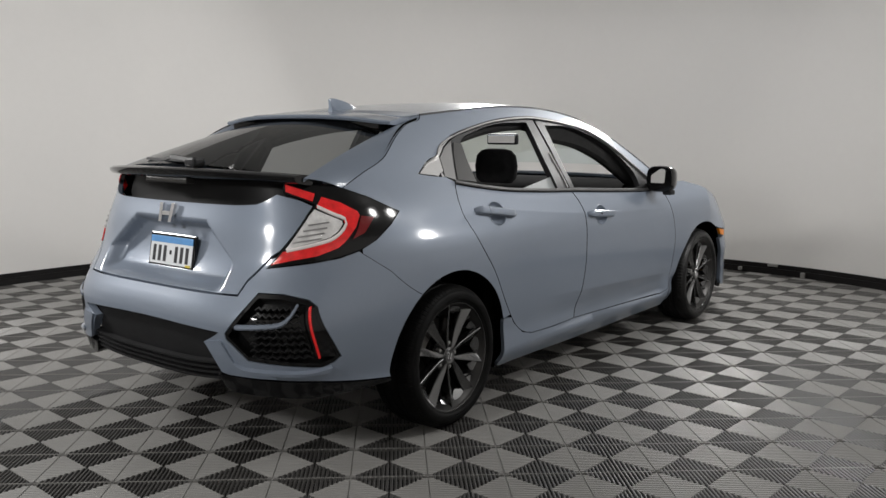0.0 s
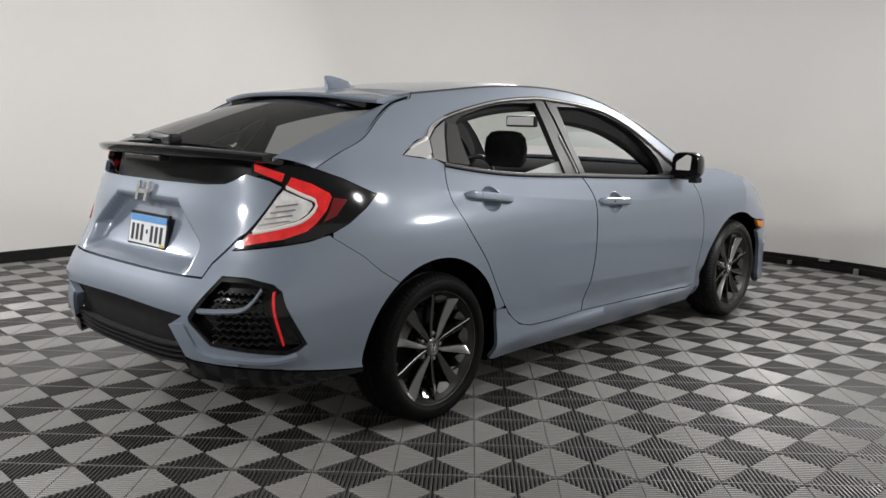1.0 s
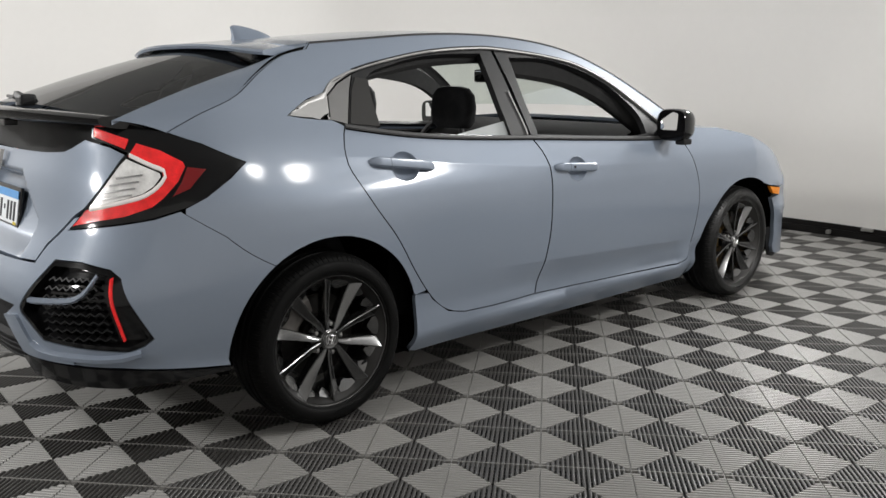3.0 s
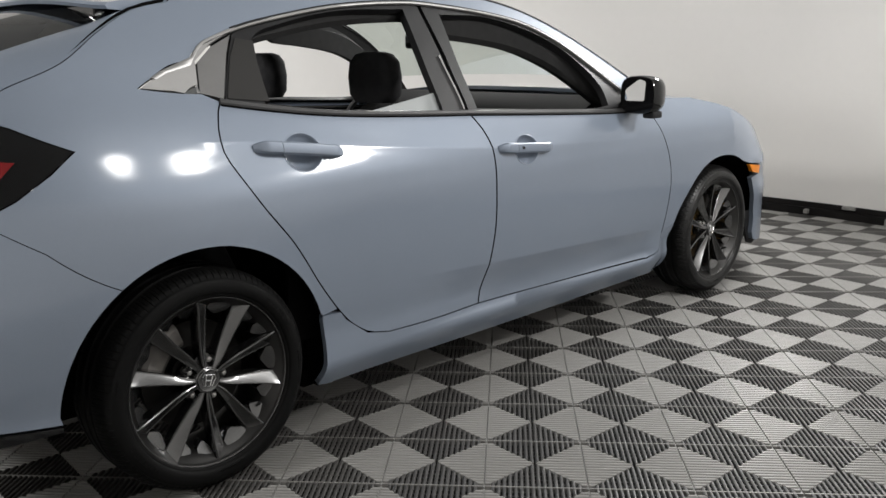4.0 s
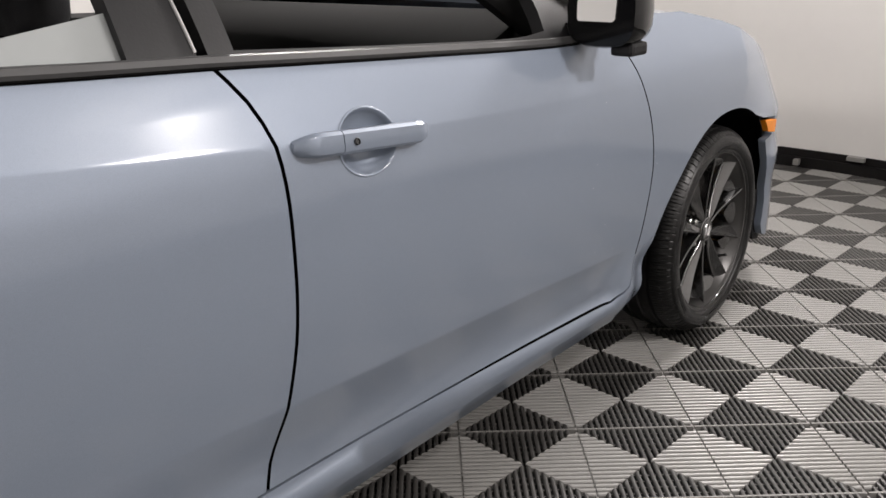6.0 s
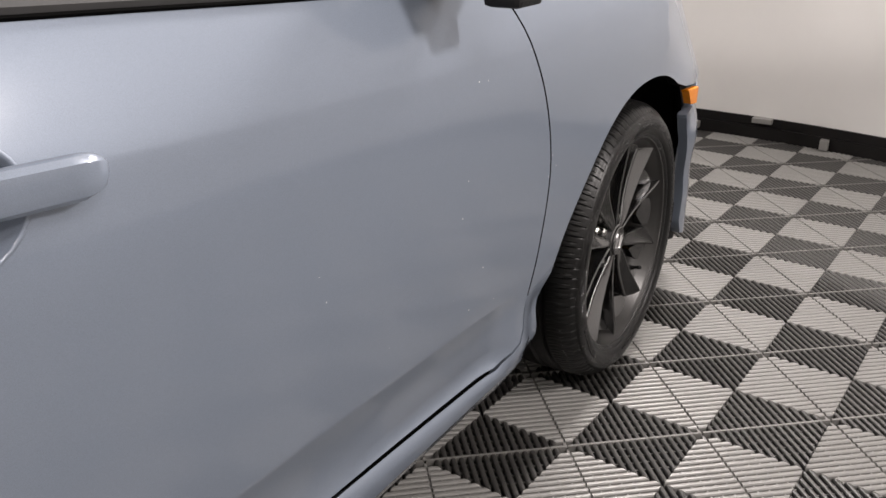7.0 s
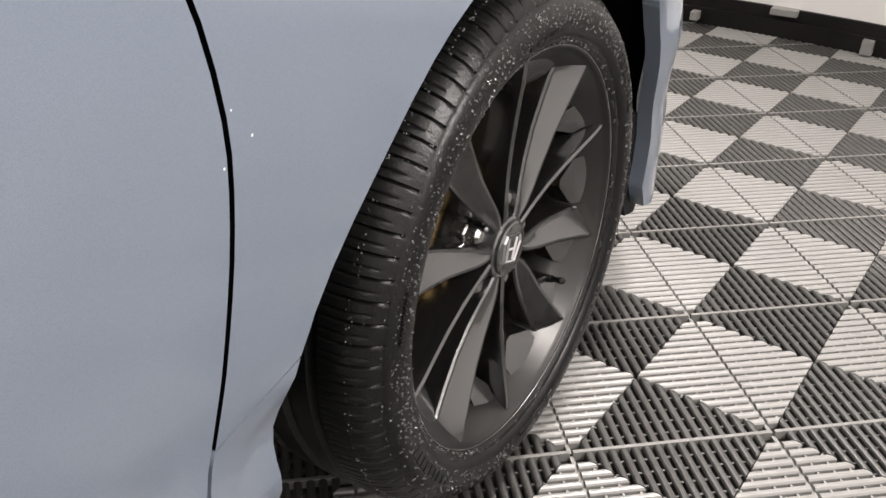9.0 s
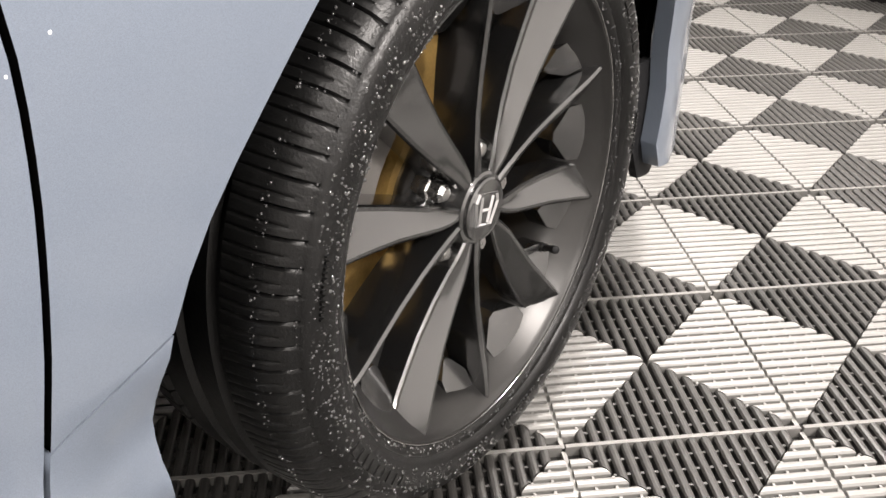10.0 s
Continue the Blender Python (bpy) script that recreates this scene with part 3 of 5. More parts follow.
def door_handle(parent, side, hs, hz, s0, z0, s1, z1):
    """A dished cup behind a bar grip with a split end cap."""
    a, b = CUP_A, CUP_B
    rings = []
    for f, d in ((1.07, -0.0004), (1.05, -0.0016), (1.02, -0.0016), (0.99, 0.0), (0.95, 0.006), (0.86, 0.014), (0.7, 0.020), (0.45, 0.024), (0.02, 0.025)):
        row = []
        for s, z in ellipse(hs, hz, a * f, b * f):
            p = skin(s, z) - skin_normal(skin, s, z) * d
            row.append(Vector((side * p.x, p.y, p.z)))
        rings.append(row)
    bm = bmesh.new()
    loft(bm, rings, caps=False)
    bm.faces.new(bm.verts[-28:])
    part("handle_cup", bm, PAINT, parent, "dished recess behind the grip", smooth=True, sharp=80)

    def bar(name, f0, f1, n, label):
        rings = []
        for k in range(n + 1):
            f = f0 + (f1 - f0) * k / n
            s, z = s0 + (s1 - s0) * f, z0 + (z1 - z0) * f
            nn, p = skin_normal(skin, s, z), skin(s, z)
            up = nn.cross(Vector((0, 1, 0))).normalized()
            up = -up if up.z < 0 else up
            e = min(1.0, max(0.0, min(f, 1 - f) / 0.11)) ** 0.6
            hh = 0.009 + 0.0105 * e
            o = 0.005 + 0.024 * e
            back = 0.013 if 0.3 < f < 0.75 else 0.0
            row = [p - up * hh * 0.85 + nn * max(o - 0.018, back - 0.002), p - up * hh + nn * (o - 0.012), p - up * hh * 0.78 + nn * (o - 0.003), p - up * hh * 0.35 + nn * o, p + up * hh * 0.62 + nn * (o + 0.001), p + up * hh * 0.9 + nn * (o - 0.003), p + up * hh + nn * (o - 0.010), p + up * hh * 0.85 + nn * max(o - 0.018, back - 0.003)]
            rings.append([Vector((side * q.x, q.y, q.z)) for q in row])
        bm = bmesh.new()
        loft(bm, rings)
        part(name, bm, PAINT, parent, label, smooth=True, sharp=38)

    bar("handle_grip", 0.272, 1.0, 18, "body-coloured door grip")
    bar("handle_end_cap", 0.0, 0.266, 8, "grip end cap")


for side in (1, -1):
    cups = [ellipse(h[0], h[1], CUP_A, CUP_B) for h in HANDLES]
    # rear door
    door = new("rear_door")
    door.parent = car
    out = [p for p in C_LINE if p[1] < 1.092] + DOOR_LOW_R[1:] + B_LINE[::-1][1:] + BELT_R[::-1][1:]
    panel("door_skin", out, PAINT, door, holes=[cups[0]], gap=0.0036, edge=VOID, side=side)
    door_handle(door, side, *HANDLES[0])
    # front door
    door_f = new("front_door")
    door_f.parent = car
    out = B_LINE + DOOR_LOW_F[1:] + A_LINE[::-1][1:] + BELT_F[::-1][1:-1]
    panel("door_skin", out, PAINT, door_f, holes=[cups[1]], gap=0.0036, edge=VOID, side=side)
    door_handle(door_f, side, *HANDLES[1])
    if side > 0:
        bm = bmesh.new()
        lathe(bm, [(0.0, 0.0058), (0.0025, 0.0058), (0.003, 0.005), (0.001, 0.0042), (0.001, 0.0002)], 20)
        p = skin(1.198, 0.8625)
        lock = part("key_lock", bm, TRIM_BLACK, door_f, "dark key lock", smooth=True)
        lock.matrix_basis = Matrix.Translation((p.x + 0.0295, p.y, p.z + 0.003)) @ Matrix.Rotation(radians(-20), 4, "Y")
        rnd = random.Random(3)
        V2, F2 = [], []
        for k in range(16):
            c = Vector((1.45 + 0.85 * rnd.random(), 0.42 + 0.42 * rnd.random()))
            nn, p = skin_normal(skin, c.x, c.y), skin(c.x, c.y)
            up = nn.cross(Vector((0, 1, 0)))
            r = rnd.uniform(0.0006, 0.0015)
            o = len(V2)
            for q in range(7):
                a = q * 2 * math.pi / 7
                V2.append(p + Vector((0, 1, 0)) * r * math.cos(a) + up * r * rnd.uniform(0.7, 1.6) * math.sin(a) - nn * 0.0002)
            V2.append(p + nn * r * 0.5)
            F2 += [(o + q, o + (q + 1) % 7, o + 7) for q in range(7)]
        speck = link_mesh("foam_specks", V2, F2, PLATE_WHITE, door_f, "white specks of soap")
        speck["kind"] = "stuff"
    # quarter panel with the rear pillar and roof rail
    seam = (0.282, 0.437)
    out = [seam] + [p for p in C_LINE if 0.428 < p[1] < 1.096][::-1] + smooth_line([(0.048, 1.099), (s_on(0.02, 1.13), 1.13), (s_on(-0.073, 1.145), 1.145)])
    out += DLO_TOP[1:] + RAIL[::-1] + HATCH_CUT[1:]
    out += [(S(-0.244), 1.065)] + LAMP_LOW + CUT_R
    out += [p for p in ARCH_R[CUT_END + 1:] if p[1] > 0.437]
    panel("quarter_panel", out, PAINT, car, gap=0.001, edge=VOID, side=side, step=0.008)
    # front wing
    out = [(2.20, 0.99), (2.125, 0.957)] + A_LINE[1:SEAM_A + 1] + [p for p in ARCH_F[SEAM_F:] if p[1] > 0.630 or (p[1] > 0.380 and p[0] < 2.6)] + [(3.018, 0.628), (3.19, 0.606), (3.30, 0.645), (3.40, 0.69), (3.30, 0.775), (3.16, 0.828), (3.03, 0.870), (2.74, 0.945), (2.5, 0.985)]
    panel("front_wing", out, PAINT, car, gap=0.001, edge=VOID, side=side)
    # sill
    low = [(0.318, 0.19), (0.8, 0.18), (1.6, 0.175), (2.25, 0.18), (2.33, 0.20)]
    out = low + [p for p in ARCH_F[:SEAM_F + 1] if p[1] > 0.21] + A_LINE[SEAM_A:] + DOOR_LOW_F[::-1][1:] + DOOR_LOW_R[::-1][1:] + [(0.465, 0.333), (0.377, 0.401), (0.356, 0.4295), seam] + [p for p in ARCH_R if p[0] > 0.2 and 0.2 < p[1] < 0.43]
    panel("sill", out, PAINT, car, gap=0.001, side=side)
    # front bumper, round the corner
    out = [p for p in ARCH_F if p[0] > 2.99 and 0.235 < p[1] < 0.575] + [(3.15, 0.20), (3.20, 0.186), (3.35, 0.18), (3.60, 0.2), (3.65, 0.38), (3.56, 0.56), (3.40, 0.686), (3.30, 0.641), (3.185, 0.600), (3.18, 0.555)]
    panel("front_bumper", out, PAINT, car, "body-coloured front bumper", fn=bumper_fn, depth=0.024, side=side)
    panel("bumper_flap", [(3.09, 0.36), (3.11, 0.24), (3.14, 0.178), (3.20, 0.165), (3.5, 0.16), (3.5, 0.21), (3.21, 0.21), (3.17, 0.25), (3.15, 0.36)], RAW_BLACK, car, "black flap under the front bumper", fn=bumper_fn, lift=-0.026, depth=0.012, side=side)
    # black inner shell behind the gaps: their shade is put into its colour
    shell = [(0.37, 0.20), (2.30, 0.19), (2.34, 0.34)] + [(p[0], p[1] + 0.02) for p in ARCH_F if p[1] > 0.42 and p[0] < 3.0] + [(3.1, 0.7), (2.6, 0.90), (2.16, 0.93), (1.5, 0.955), (1.0, 0.975), (0.45, 1.0), (0.06, 1.06), (S(-0.2), 0.97), (S(-0.15), 0.74)] + [(p[0], p[1] + 0.02) for p in ARCH_R if p[1] > 0.45 and p[0] > S(-0.06)] + [(0.35, 0.40)]
    panel("inner_shell", shell, VOID, car, lift=-0.030, grid=0.08, depth=0.004, side=side, holes=[ellipse(h[0], h[1], 0.080, 0.065) for h in HANDLES])


# nose between the bumper's corners, with a grille
rings = []
for s0, z in ((3.20, 0.183), (3.60, 0.20), (3.65, 0.38), (3.56, 0.56), (3.40, 0.69)):
    p = bumper_fn(s0 - 0.004, z)
    rings.append([(p.x * g, p.y + 0.14 * (1 - g * g) * (0.4 if s0 < 3.3 else 1.0), z) for g in np.linspace(-1, 1, 25)])
bm = bmesh.new()
loft(bm, rings[1:], closed=False)
part("front_grille", bm, RAW_BLACK, car, "black front grille and nose", smooth=True)


def wheel_mesh_parts(parent, kind):
    """A tyre on a ten-spoke alloy rim; the outer face looks along +x, the hub's middle lies at the origin."""
    # tyre: profile from inner bead to outer bead, with fine cuts across the shoulder
    prof = [(-0.10, 0.240), (-0.114, 0.258), (-0.116, 0.278), (-0.110, 0.300), (-0.094, 0.312), (-0.077, 0.3185), (-0.05, 0.321), (-0.046, 0.315), (-0.038, 0.315), (-0.034, 0.3218), (-0.004, 0.322), (0, 0.316), (0.008, 0.316), (0.012, 0.3218), (0.034, 0.321), (0.037, 0.3145), (0.045, 0.3145), (0.048, 0.3208), (0.062, 0.3196), (0.076, 0.3172), (0.087, 0.3130), (0.0955, 0.3075), (0.1005, 0.3020), (0.1035, 0.2975), (0.1060, 0.2960), (0.1090, 0.2935), (0.1118, 0.2870), (0.1140, 0.2770), (0.1140, 0.2680), (0.1122, 0.2600), (0.1085, 0.2540), (0.1060, 0.2525), (0.1056, 0.2500), (0.1040, 0.2470), (0.097, 0.2420)]
    n = 1080
    V, F = [], []
    for i in range(n):
        a = 2 * math.pi * i / n
        ph = i % 12
        for k, (x, r) in enumerate(prof):
            if ph == 0 and 18 <= k <= 23:
                r -= 0.0042 if 19 <= k < 22 else 0.002
            if ph == 7 and 18 <= k <= 20:
                r -= 0.0022
            if ph == 0 and 5 <= k <= 6:
                r -= 0.004
            if 23 <= k <= 24 and ph in (0, 1):
                x -= 0.0008
            V.append((x, r * math.cos(a), r * math.sin(a)))
    m = len(prof)
    for i in range(n):
        j = (i + 1) % n
        for k in range(m - 1):
            F.append((i * m + k, i * m + k + 1, j * m + k + 1, j * m + k))
    tyre = link_mesh("tyre", V, F, RUBBER, parent, "black tyre beaded with water")
    tyre.data.set_sharp_from_angle(angle=radians(34))
    # raised bars for the maker's writing on the sidewall
    bm = bmesh.new()
    rnd = random.Random(5)
    for a0, count, r0, hgt in ((62, 9, 0.268, 0.012), (118, 16, 0.262, 0.005), (242, 9, 0.268, 0.012), (300, 14, 0.262, 0.005), (188, 12, 0.280, 0.004), (20, 12, 0.280, 0.004)):
        for k in range(count):
            a = radians(a0 - k * hgt * 230)
            w = hgt * rnd.uniform(0.28, 0.42)
            q = [(0.1128, r0, -w), (0.1128, r0, w), (0.1128, r0 + hgt, w * 0.9), (0.1128, r0 + hgt, -w * 0.9)]
            ring = [(x, r * math.cos(a) - t * math.sin(a), r * math.sin(a) + t * math.cos(a)) for x, r, t in q]
            loft(bm, [ring, [(x + 0.0024, y, z) for x, y, z in ring]])
    part("sidewall_lettering", bm, RUBBER, parent, "raised rubber bars")["kind"] = "stuff"
    # rim barrel and lip
    bm = bmesh.new()
    lathe(bm, [(-0.10, 0.240), (-0.09, 0.222), (-0.04, 0.203), (0.02, 0.203), (0.050, 0.2085), (0.068, 0.2170), (0.080, 0.2270), (0.090, 0.2345), (0.0935, 0.2375), (0.0965, 0.2385), (0.0990, 0.2400), (0.1000, 0.2420), (0.0985, 0.2436), (0.093, 0.2436)], 160)
    rim = part("rim", bm, ALLOY_FACE, parent, "gunmetal grey alloy rim", smooth=True, sharp=28)
    # thin lip ring; its bright colour stands for the reflection along the edge
    bm = bmesh.new()
    lathe(bm, [(0.0975, 0.2414), (0.1006, 0.2424), (0.1008, 0.2432), (0.0975, 0.2442)], 160)
    part("rim_lip", bm, LIP_GLINT, parent, "thin rim lip coloured bright for its reflection", smooth=True, sharp=40)
    # spokes: five pairs of blades; each has its ridge on the side away from its mate and a broad facet that falls towards it
    for i in range(10):
        mate = 1 if i % 2 else -1
        centre = 90 + (i // 2) * 72
        rings = []
        for r, ang, wide, top, drop, deep in ((0.034, 16.0, 0.010, 0.0740, 0.001, 0.050), (0.056, 14.4, 0.0165, 0.0765, 0.005, 0.054), (0.075, 13.4, 0.0205, 0.0775, 0.009, 0.054), (0.105, 12.4, 0.0245, 0.0785, 0.013, 0.054), (0.145, 11.7, 0.0290, 0.0815, 0.017, 0.054), (0.182, 11.4, 0.0340, 0.0865, 0.020, 0.054), (0.208, 11.3, 0.0375, 0.0905, 0.022, 0.052), (0.224, 11.3, 0.0400, 0.0925, 0.021, 0.046), (0.2385, 11.3, 0.0420, 0.0925, 0.015, 0.034)):
            A = radians(centre - mate * ang)
            low = top - drop
            pts = [(top - deep, 0.0025), (low - 0.010, 0.0026), (low - 0.0034, 0.0020), (low - 0.0006, 0.0004), (low + 0.0002, -0.0030), (low + drop * 0.52, -wide * 0.52), (top - 0.0006, -wide + 0.0056), (top, -wide + 0.0030), (top - 0.0022, -wide), (top - 0.010, -wide - 0.0010), (top - deep, -wide + 0.004)]
            rings.append([(x, r * math.cos(A) - mate * t * math.sin(A), r * math.sin(A) + mate * t * math.cos(A)) for x, t in pts])
        bm = bmesh.new()
        loft(bm, rings)
        part("spoke", bm, ALLOY, parent, smooth=True, sharp=15)
    # raised lands of the rim between the pairs, each with a crisp step
    for i in range(5):
        for hand, middle, wider in ((-1, 117.5, 1.0), (1, 134.5, 1.0), (0, 90.0, 1.7)):
            A = radians(middle + i * 72)
            rings = []
            for r, half, top in ((0.188, 0.003 * wider, 0.052), (0.204, 0.020 * wider, 0.063), (0.221, 0.021 * wider, 0.074), (0.2365, 0.022 * wider, 0.0835)):
                rings.append([(x, r * math.cos(A) - t * math.sin(A), r * math.sin(A) + t * math.cos(A)) for x, t in ((top - 0.03, -half), (top - (0.004 if hand > 0 else 0.0), -half), (top - (0.004 if hand < 0 else 0.0), half), (top - 0.03, half))])
            bm = bmesh.new()
            loft(bm, rings)
            part("rim_land", bm, ALLOY, parent, smooth=True, sharp=14)
    bm = bmesh.new()
    lathe(bm, [(0.0, 0.070), (0.030, 0.068), (0.042, 0.062), (0.047, 0.047), (0.066, 0.0405), (0.0735, 0.0385), (0.0755, 0.0360), (0.0755, 0.0005)], 60)
    hub = part("hub", bm, ALLOY, parent, smooth=True, sharp=26)
    bm = bmesh.new()
    lathe(bm, [(0.074, 0.0345), (0.0785, 0.0335), (0.0800, 0.0315), (0.0790, 0.0295), (0.0790, 0.0004)], 48)
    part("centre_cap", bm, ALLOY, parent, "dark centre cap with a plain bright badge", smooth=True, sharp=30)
    bm = bmesh.new()
    prof_badge = [(-0.013, -0.0165), (0.013, -0.0165), (0.0205, 0.008), (0.0165, 0.0165), (-0.0165, 0.0165), (-0.0205, 0.008)]
    ring = [[bm.verts.new((x, y * f, z * f)) for y, z in prof_badge] for x, f in ((0.0786, 1.10), (0.0812, 1.0), (0.0786, 0.90))]
    for lower, upper in zip(ring, ring[1:]):
        for i in range(6):
            bm.faces.new((lower[i], lower[(i + 1) % 6], upper[(i + 1) % 6], upper[i]))
    part("badge", bm, CHROME, parent, "chrome badge outline")
    for p0, p1 in (((-0.010, 0.014), (-0.0075, -0.014)), ((0.010, 0.014), (0.0075, -0.014)), ((-0.008, -0.001), (0.008, -0.001))):
        a, b = Vector(p0), Vector(p1)
        bm = bmesh.new()
        d = (b - a).normalized()
        q = Vector((-d.y, d.x)) * 0.0022
        loft(bm, [[(0.0788, *(a + q)), (0.0810, *a), (0.0788, *(a - q))], [(0.0788, *(b + q)), (0.0810, *b), (0.0788, *(b - q))]])
        part("badge_bar", bm, CHROME, parent)
    for i in range(5):
        a = radians(i * 72 + 90)
        bm = bmesh.new()
        lathe(bm, [(0.030, 0.0130), (0.046, 0.0125), (0.048, 0.0105), (0.060, 0.0102), (0.0645, 0.0070), (0.0655, 0.0035), (0.0655, 0.0002)], 6)
        bmesh.ops.translate(bm, verts=bm.verts[:], vec=(0, 0.0575 * math.cos(a), 0.0575 * math.sin(a)))
        part("lug_nut", bm, STEEL, parent, "bright steel wheel nut", smooth=True, sharp=30)
    bm = bmesh.new()
    a = radians(-22)
    lathe(bm, [(0.0, 0.0055), (0.012, 0.0055), (0.013, 0.004), (0.028, 0.0038), (0.029, 0.005), (0.037, 0.005), (0.0385, 0.003), (0.0385, 0.0001)], 12)
    bmesh.ops.rotate(bm, verts=bm.verts[:], cent=(0, 0, 0), matrix=Matrix.Rotation(a + radians(180), 3, "X") @ Matrix.Rotation(radians(35), 3, "Z"))
    bmesh.ops.translate(bm, verts=bm.verts[:], vec=(0.056, 0.212 * math.cos(a), 0.212 * math.sin(a)))
    part("valve", bm, RAW_BLACK, parent, "black rubber tyre valve", smooth=True)
    # brake behind the spokes
    bm = bmesh.new()
    lathe(bm, [(-0.03, 0.06), (-0.03, 0.158), (-0.008, 0.158), (-0.008, 0.085), (0.012, 0.08), (0.012, 0.0005)], 72)
    part("brake_disc", bm, DISC, parent, "brown-gold filmed brake disc", smooth=True, sharp=30)
    bm = bmesh.new()
    rings = []
    for k in range(9):
        a = radians(125 + k * 7.5)
        rings.append([(x, r * math.cos(a), r * math.sin(a)) for x, r in ((-0.045, 0.10), (0.016, 0.105), (0.026, 0.118), (0.026, 0.162), (0.016, 0.176), (-0.045, 0.176))])
    loft(bm, rings)
    part("brake_caliper", bm, CALIPER, parent, "grey cast brake caliper", smooth=True, sharp=30)


WHEEL_X = 0.784
wheel = tagged(new("wheel"), "")
wheel_mesh_parts(wheel, "front")
wheel.parent = car
for k, (sx, y) in enumerate(((1, AXLE_F), (1, AXLE_R), (-1, AXLE_F), (-1, AXLE_R))):
    turn = 0.0 if sx > 0 else 180.0
    spin = (-17.0, -15.0, 20.0, 33.0)[k]
    m = pose(sx * WHEEL_X, y, HUB_Z, 0, 0, turn) @ pose(0, 0, 0, spin, 0, 0)
    if k == 0:
        wheel.matrix_basis = m
    else:
        w2 = copy_thing(wheel, m)
        if y == AXLE_R:
            for c in w2.children:
                if c.name.startswith(("brake_disc", "tyre", "sidewall")):
                    c.data = c.data.copy()
                    c.data.materials[0] = DISC_DARK if c.name.startswith("brake") else SHADED_RUBBER

# beads of water on the front wheel
rnd = random.Random(11)
V, F = [], []


def bead(p, n, r):
    n = Vector(n).normalized()
    u = n.cross(Vector((0.3, 0.9, 0.2))).normalized()
    v = n.cross(u)
    o = len(V)
    for rr, h in ((1.0, -0.1), (0.8, 0.42), (0.35, 0.68)):
        for k in range(6):
            a = k * math.pi / 3
            V.append(p + (u * math.cos(a) + v * math.sin(a)) * r * rr + n * r * h)
    for ring in range(2):
        for k in range(6):
            F.append((o + ring * 6 + k, o + ring * 6 + (k + 1) % 6, o + ring * 6 + 6 + (k + 1) % 6, o + ring * 6 + 6 + k))
    F.append(tuple(o + 12 + k for k in range(6)))


for _ in range(9000):
    a = rnd.uniform(0, 2 * math.pi)
    f = rnd.random()
    size = 0.0004 + 0.0014 * rnd.random() ** 4
    if f < 0.45:
        r = rnd.uniform(0.262, 0.293)
        x = 0.1140 - 12 * (r - 0.2725) ** 2
        nn = (1, 0, 0)
    elif f < 0.85:
        r = rnd.uniform(0.297, 0.3185)
        x = 0.1035 - (r - 0.2975) * 1.35
        nn = (0.75, 0.65 * math.cos(a), 0.65 * math.sin(a))
    else:
        r = rnd.uniform(0.2440, 0.2540)
        x = 0.1030 + (r - 0.244) * 0.35
        nn = (1, -0.2 * math.cos(a), -0.2 * math.sin(a))
    bead(Vector((x, r * math.cos(a), r * math.sin(a))), nn, size)
drops = link_mesh("water_film", V, F, WATER, wheel, "beads of water")
drops["kind"] = "stuff"

# wheel wells and underside
for side in (1, -1):
    for cy in (AXLE_F, AXLE_R):
        bm = bmesh.new()
        rings = []
        for k in range(25):
            a = radians(-20 + 220 * k / 24) if cy > 1 else radians(-20 + 206 * k / 24)
            ro = 0.41 if cy < 1 else 0.381 + 0.043 * ease((95 - math.degrees(a)) / 75) + 0.030 * ease((math.degrees(a) - 138) / 34)
            yy, zz = cy + ro * math.cos(a), HUB_Z + ro * math.sin(a)
            xo = skin(s_on(yy, max(zz, 0.2)), max(zz, 0.2)).x - 0.022
            rings.append([(side * x, cy + r * math.cos(a), HUB_Z + r * math.sin(a)) for x, r in ((xo, ro - 0.008), (xo - 0.02, ro + 0.012), (0.50, ro + 0.012), (0.50, ro + 0.02), (xo, ro + 0.02))])
        loft(bm, rings, closed=False)
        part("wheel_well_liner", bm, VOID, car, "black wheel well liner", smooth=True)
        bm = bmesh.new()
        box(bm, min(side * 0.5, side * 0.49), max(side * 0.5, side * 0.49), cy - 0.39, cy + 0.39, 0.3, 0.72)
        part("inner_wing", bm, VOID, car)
bm = bmesh.new()
box(bm, -0.76, 0.76, 0.38, 2.42, 0.17, 0.23)
box(bm, -0.49, 0.49, -0.40, 3.5, 0.19, 0.26)
# wide rear slab, added to block light and deepen the shadow on the floor
box(bm, -0.66, 0.66, -0.78, -0.42, 0.315, 0.345)
box(bm, -0.49, 0.49, -0.43, -0.38, 0.26, 0.36)
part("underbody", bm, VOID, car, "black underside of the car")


# ---- roof, bonnet, glass ----
def rail_at(y):
    zs = [p for p in RAIL]
    z = knots(y - SIDE_START, [p[0] for p in zs], [p[1] for p in zs])
    return skin(y - SIDE_START, z)


def roof_fn(x, y):
    r = rail_at(max(y, 0.135))
    w = r.x
    crown = 0.026
    return Vector((x, y, r.z + crown * (1 - min(abs(x) / w, 1.0) ** 2.6) - max(0.135 - y, 0) * 0.18))


ROOF_FRONT = 1.42
line_r = [(rail_at(y).x - 0.002, y) for y in np.linspace(0.14, ROOF_FRONT, 24)]
out = [(-0.53, 0.06), (0.53, 0.06)] + line_r + [(-x, y) for x, y in line_r[::-1]]
out_roof = out
panel("roof", out, PAINT, car, fn=roof_fn, gap=0.001, grid=0.06)
# windscreen
rows = []
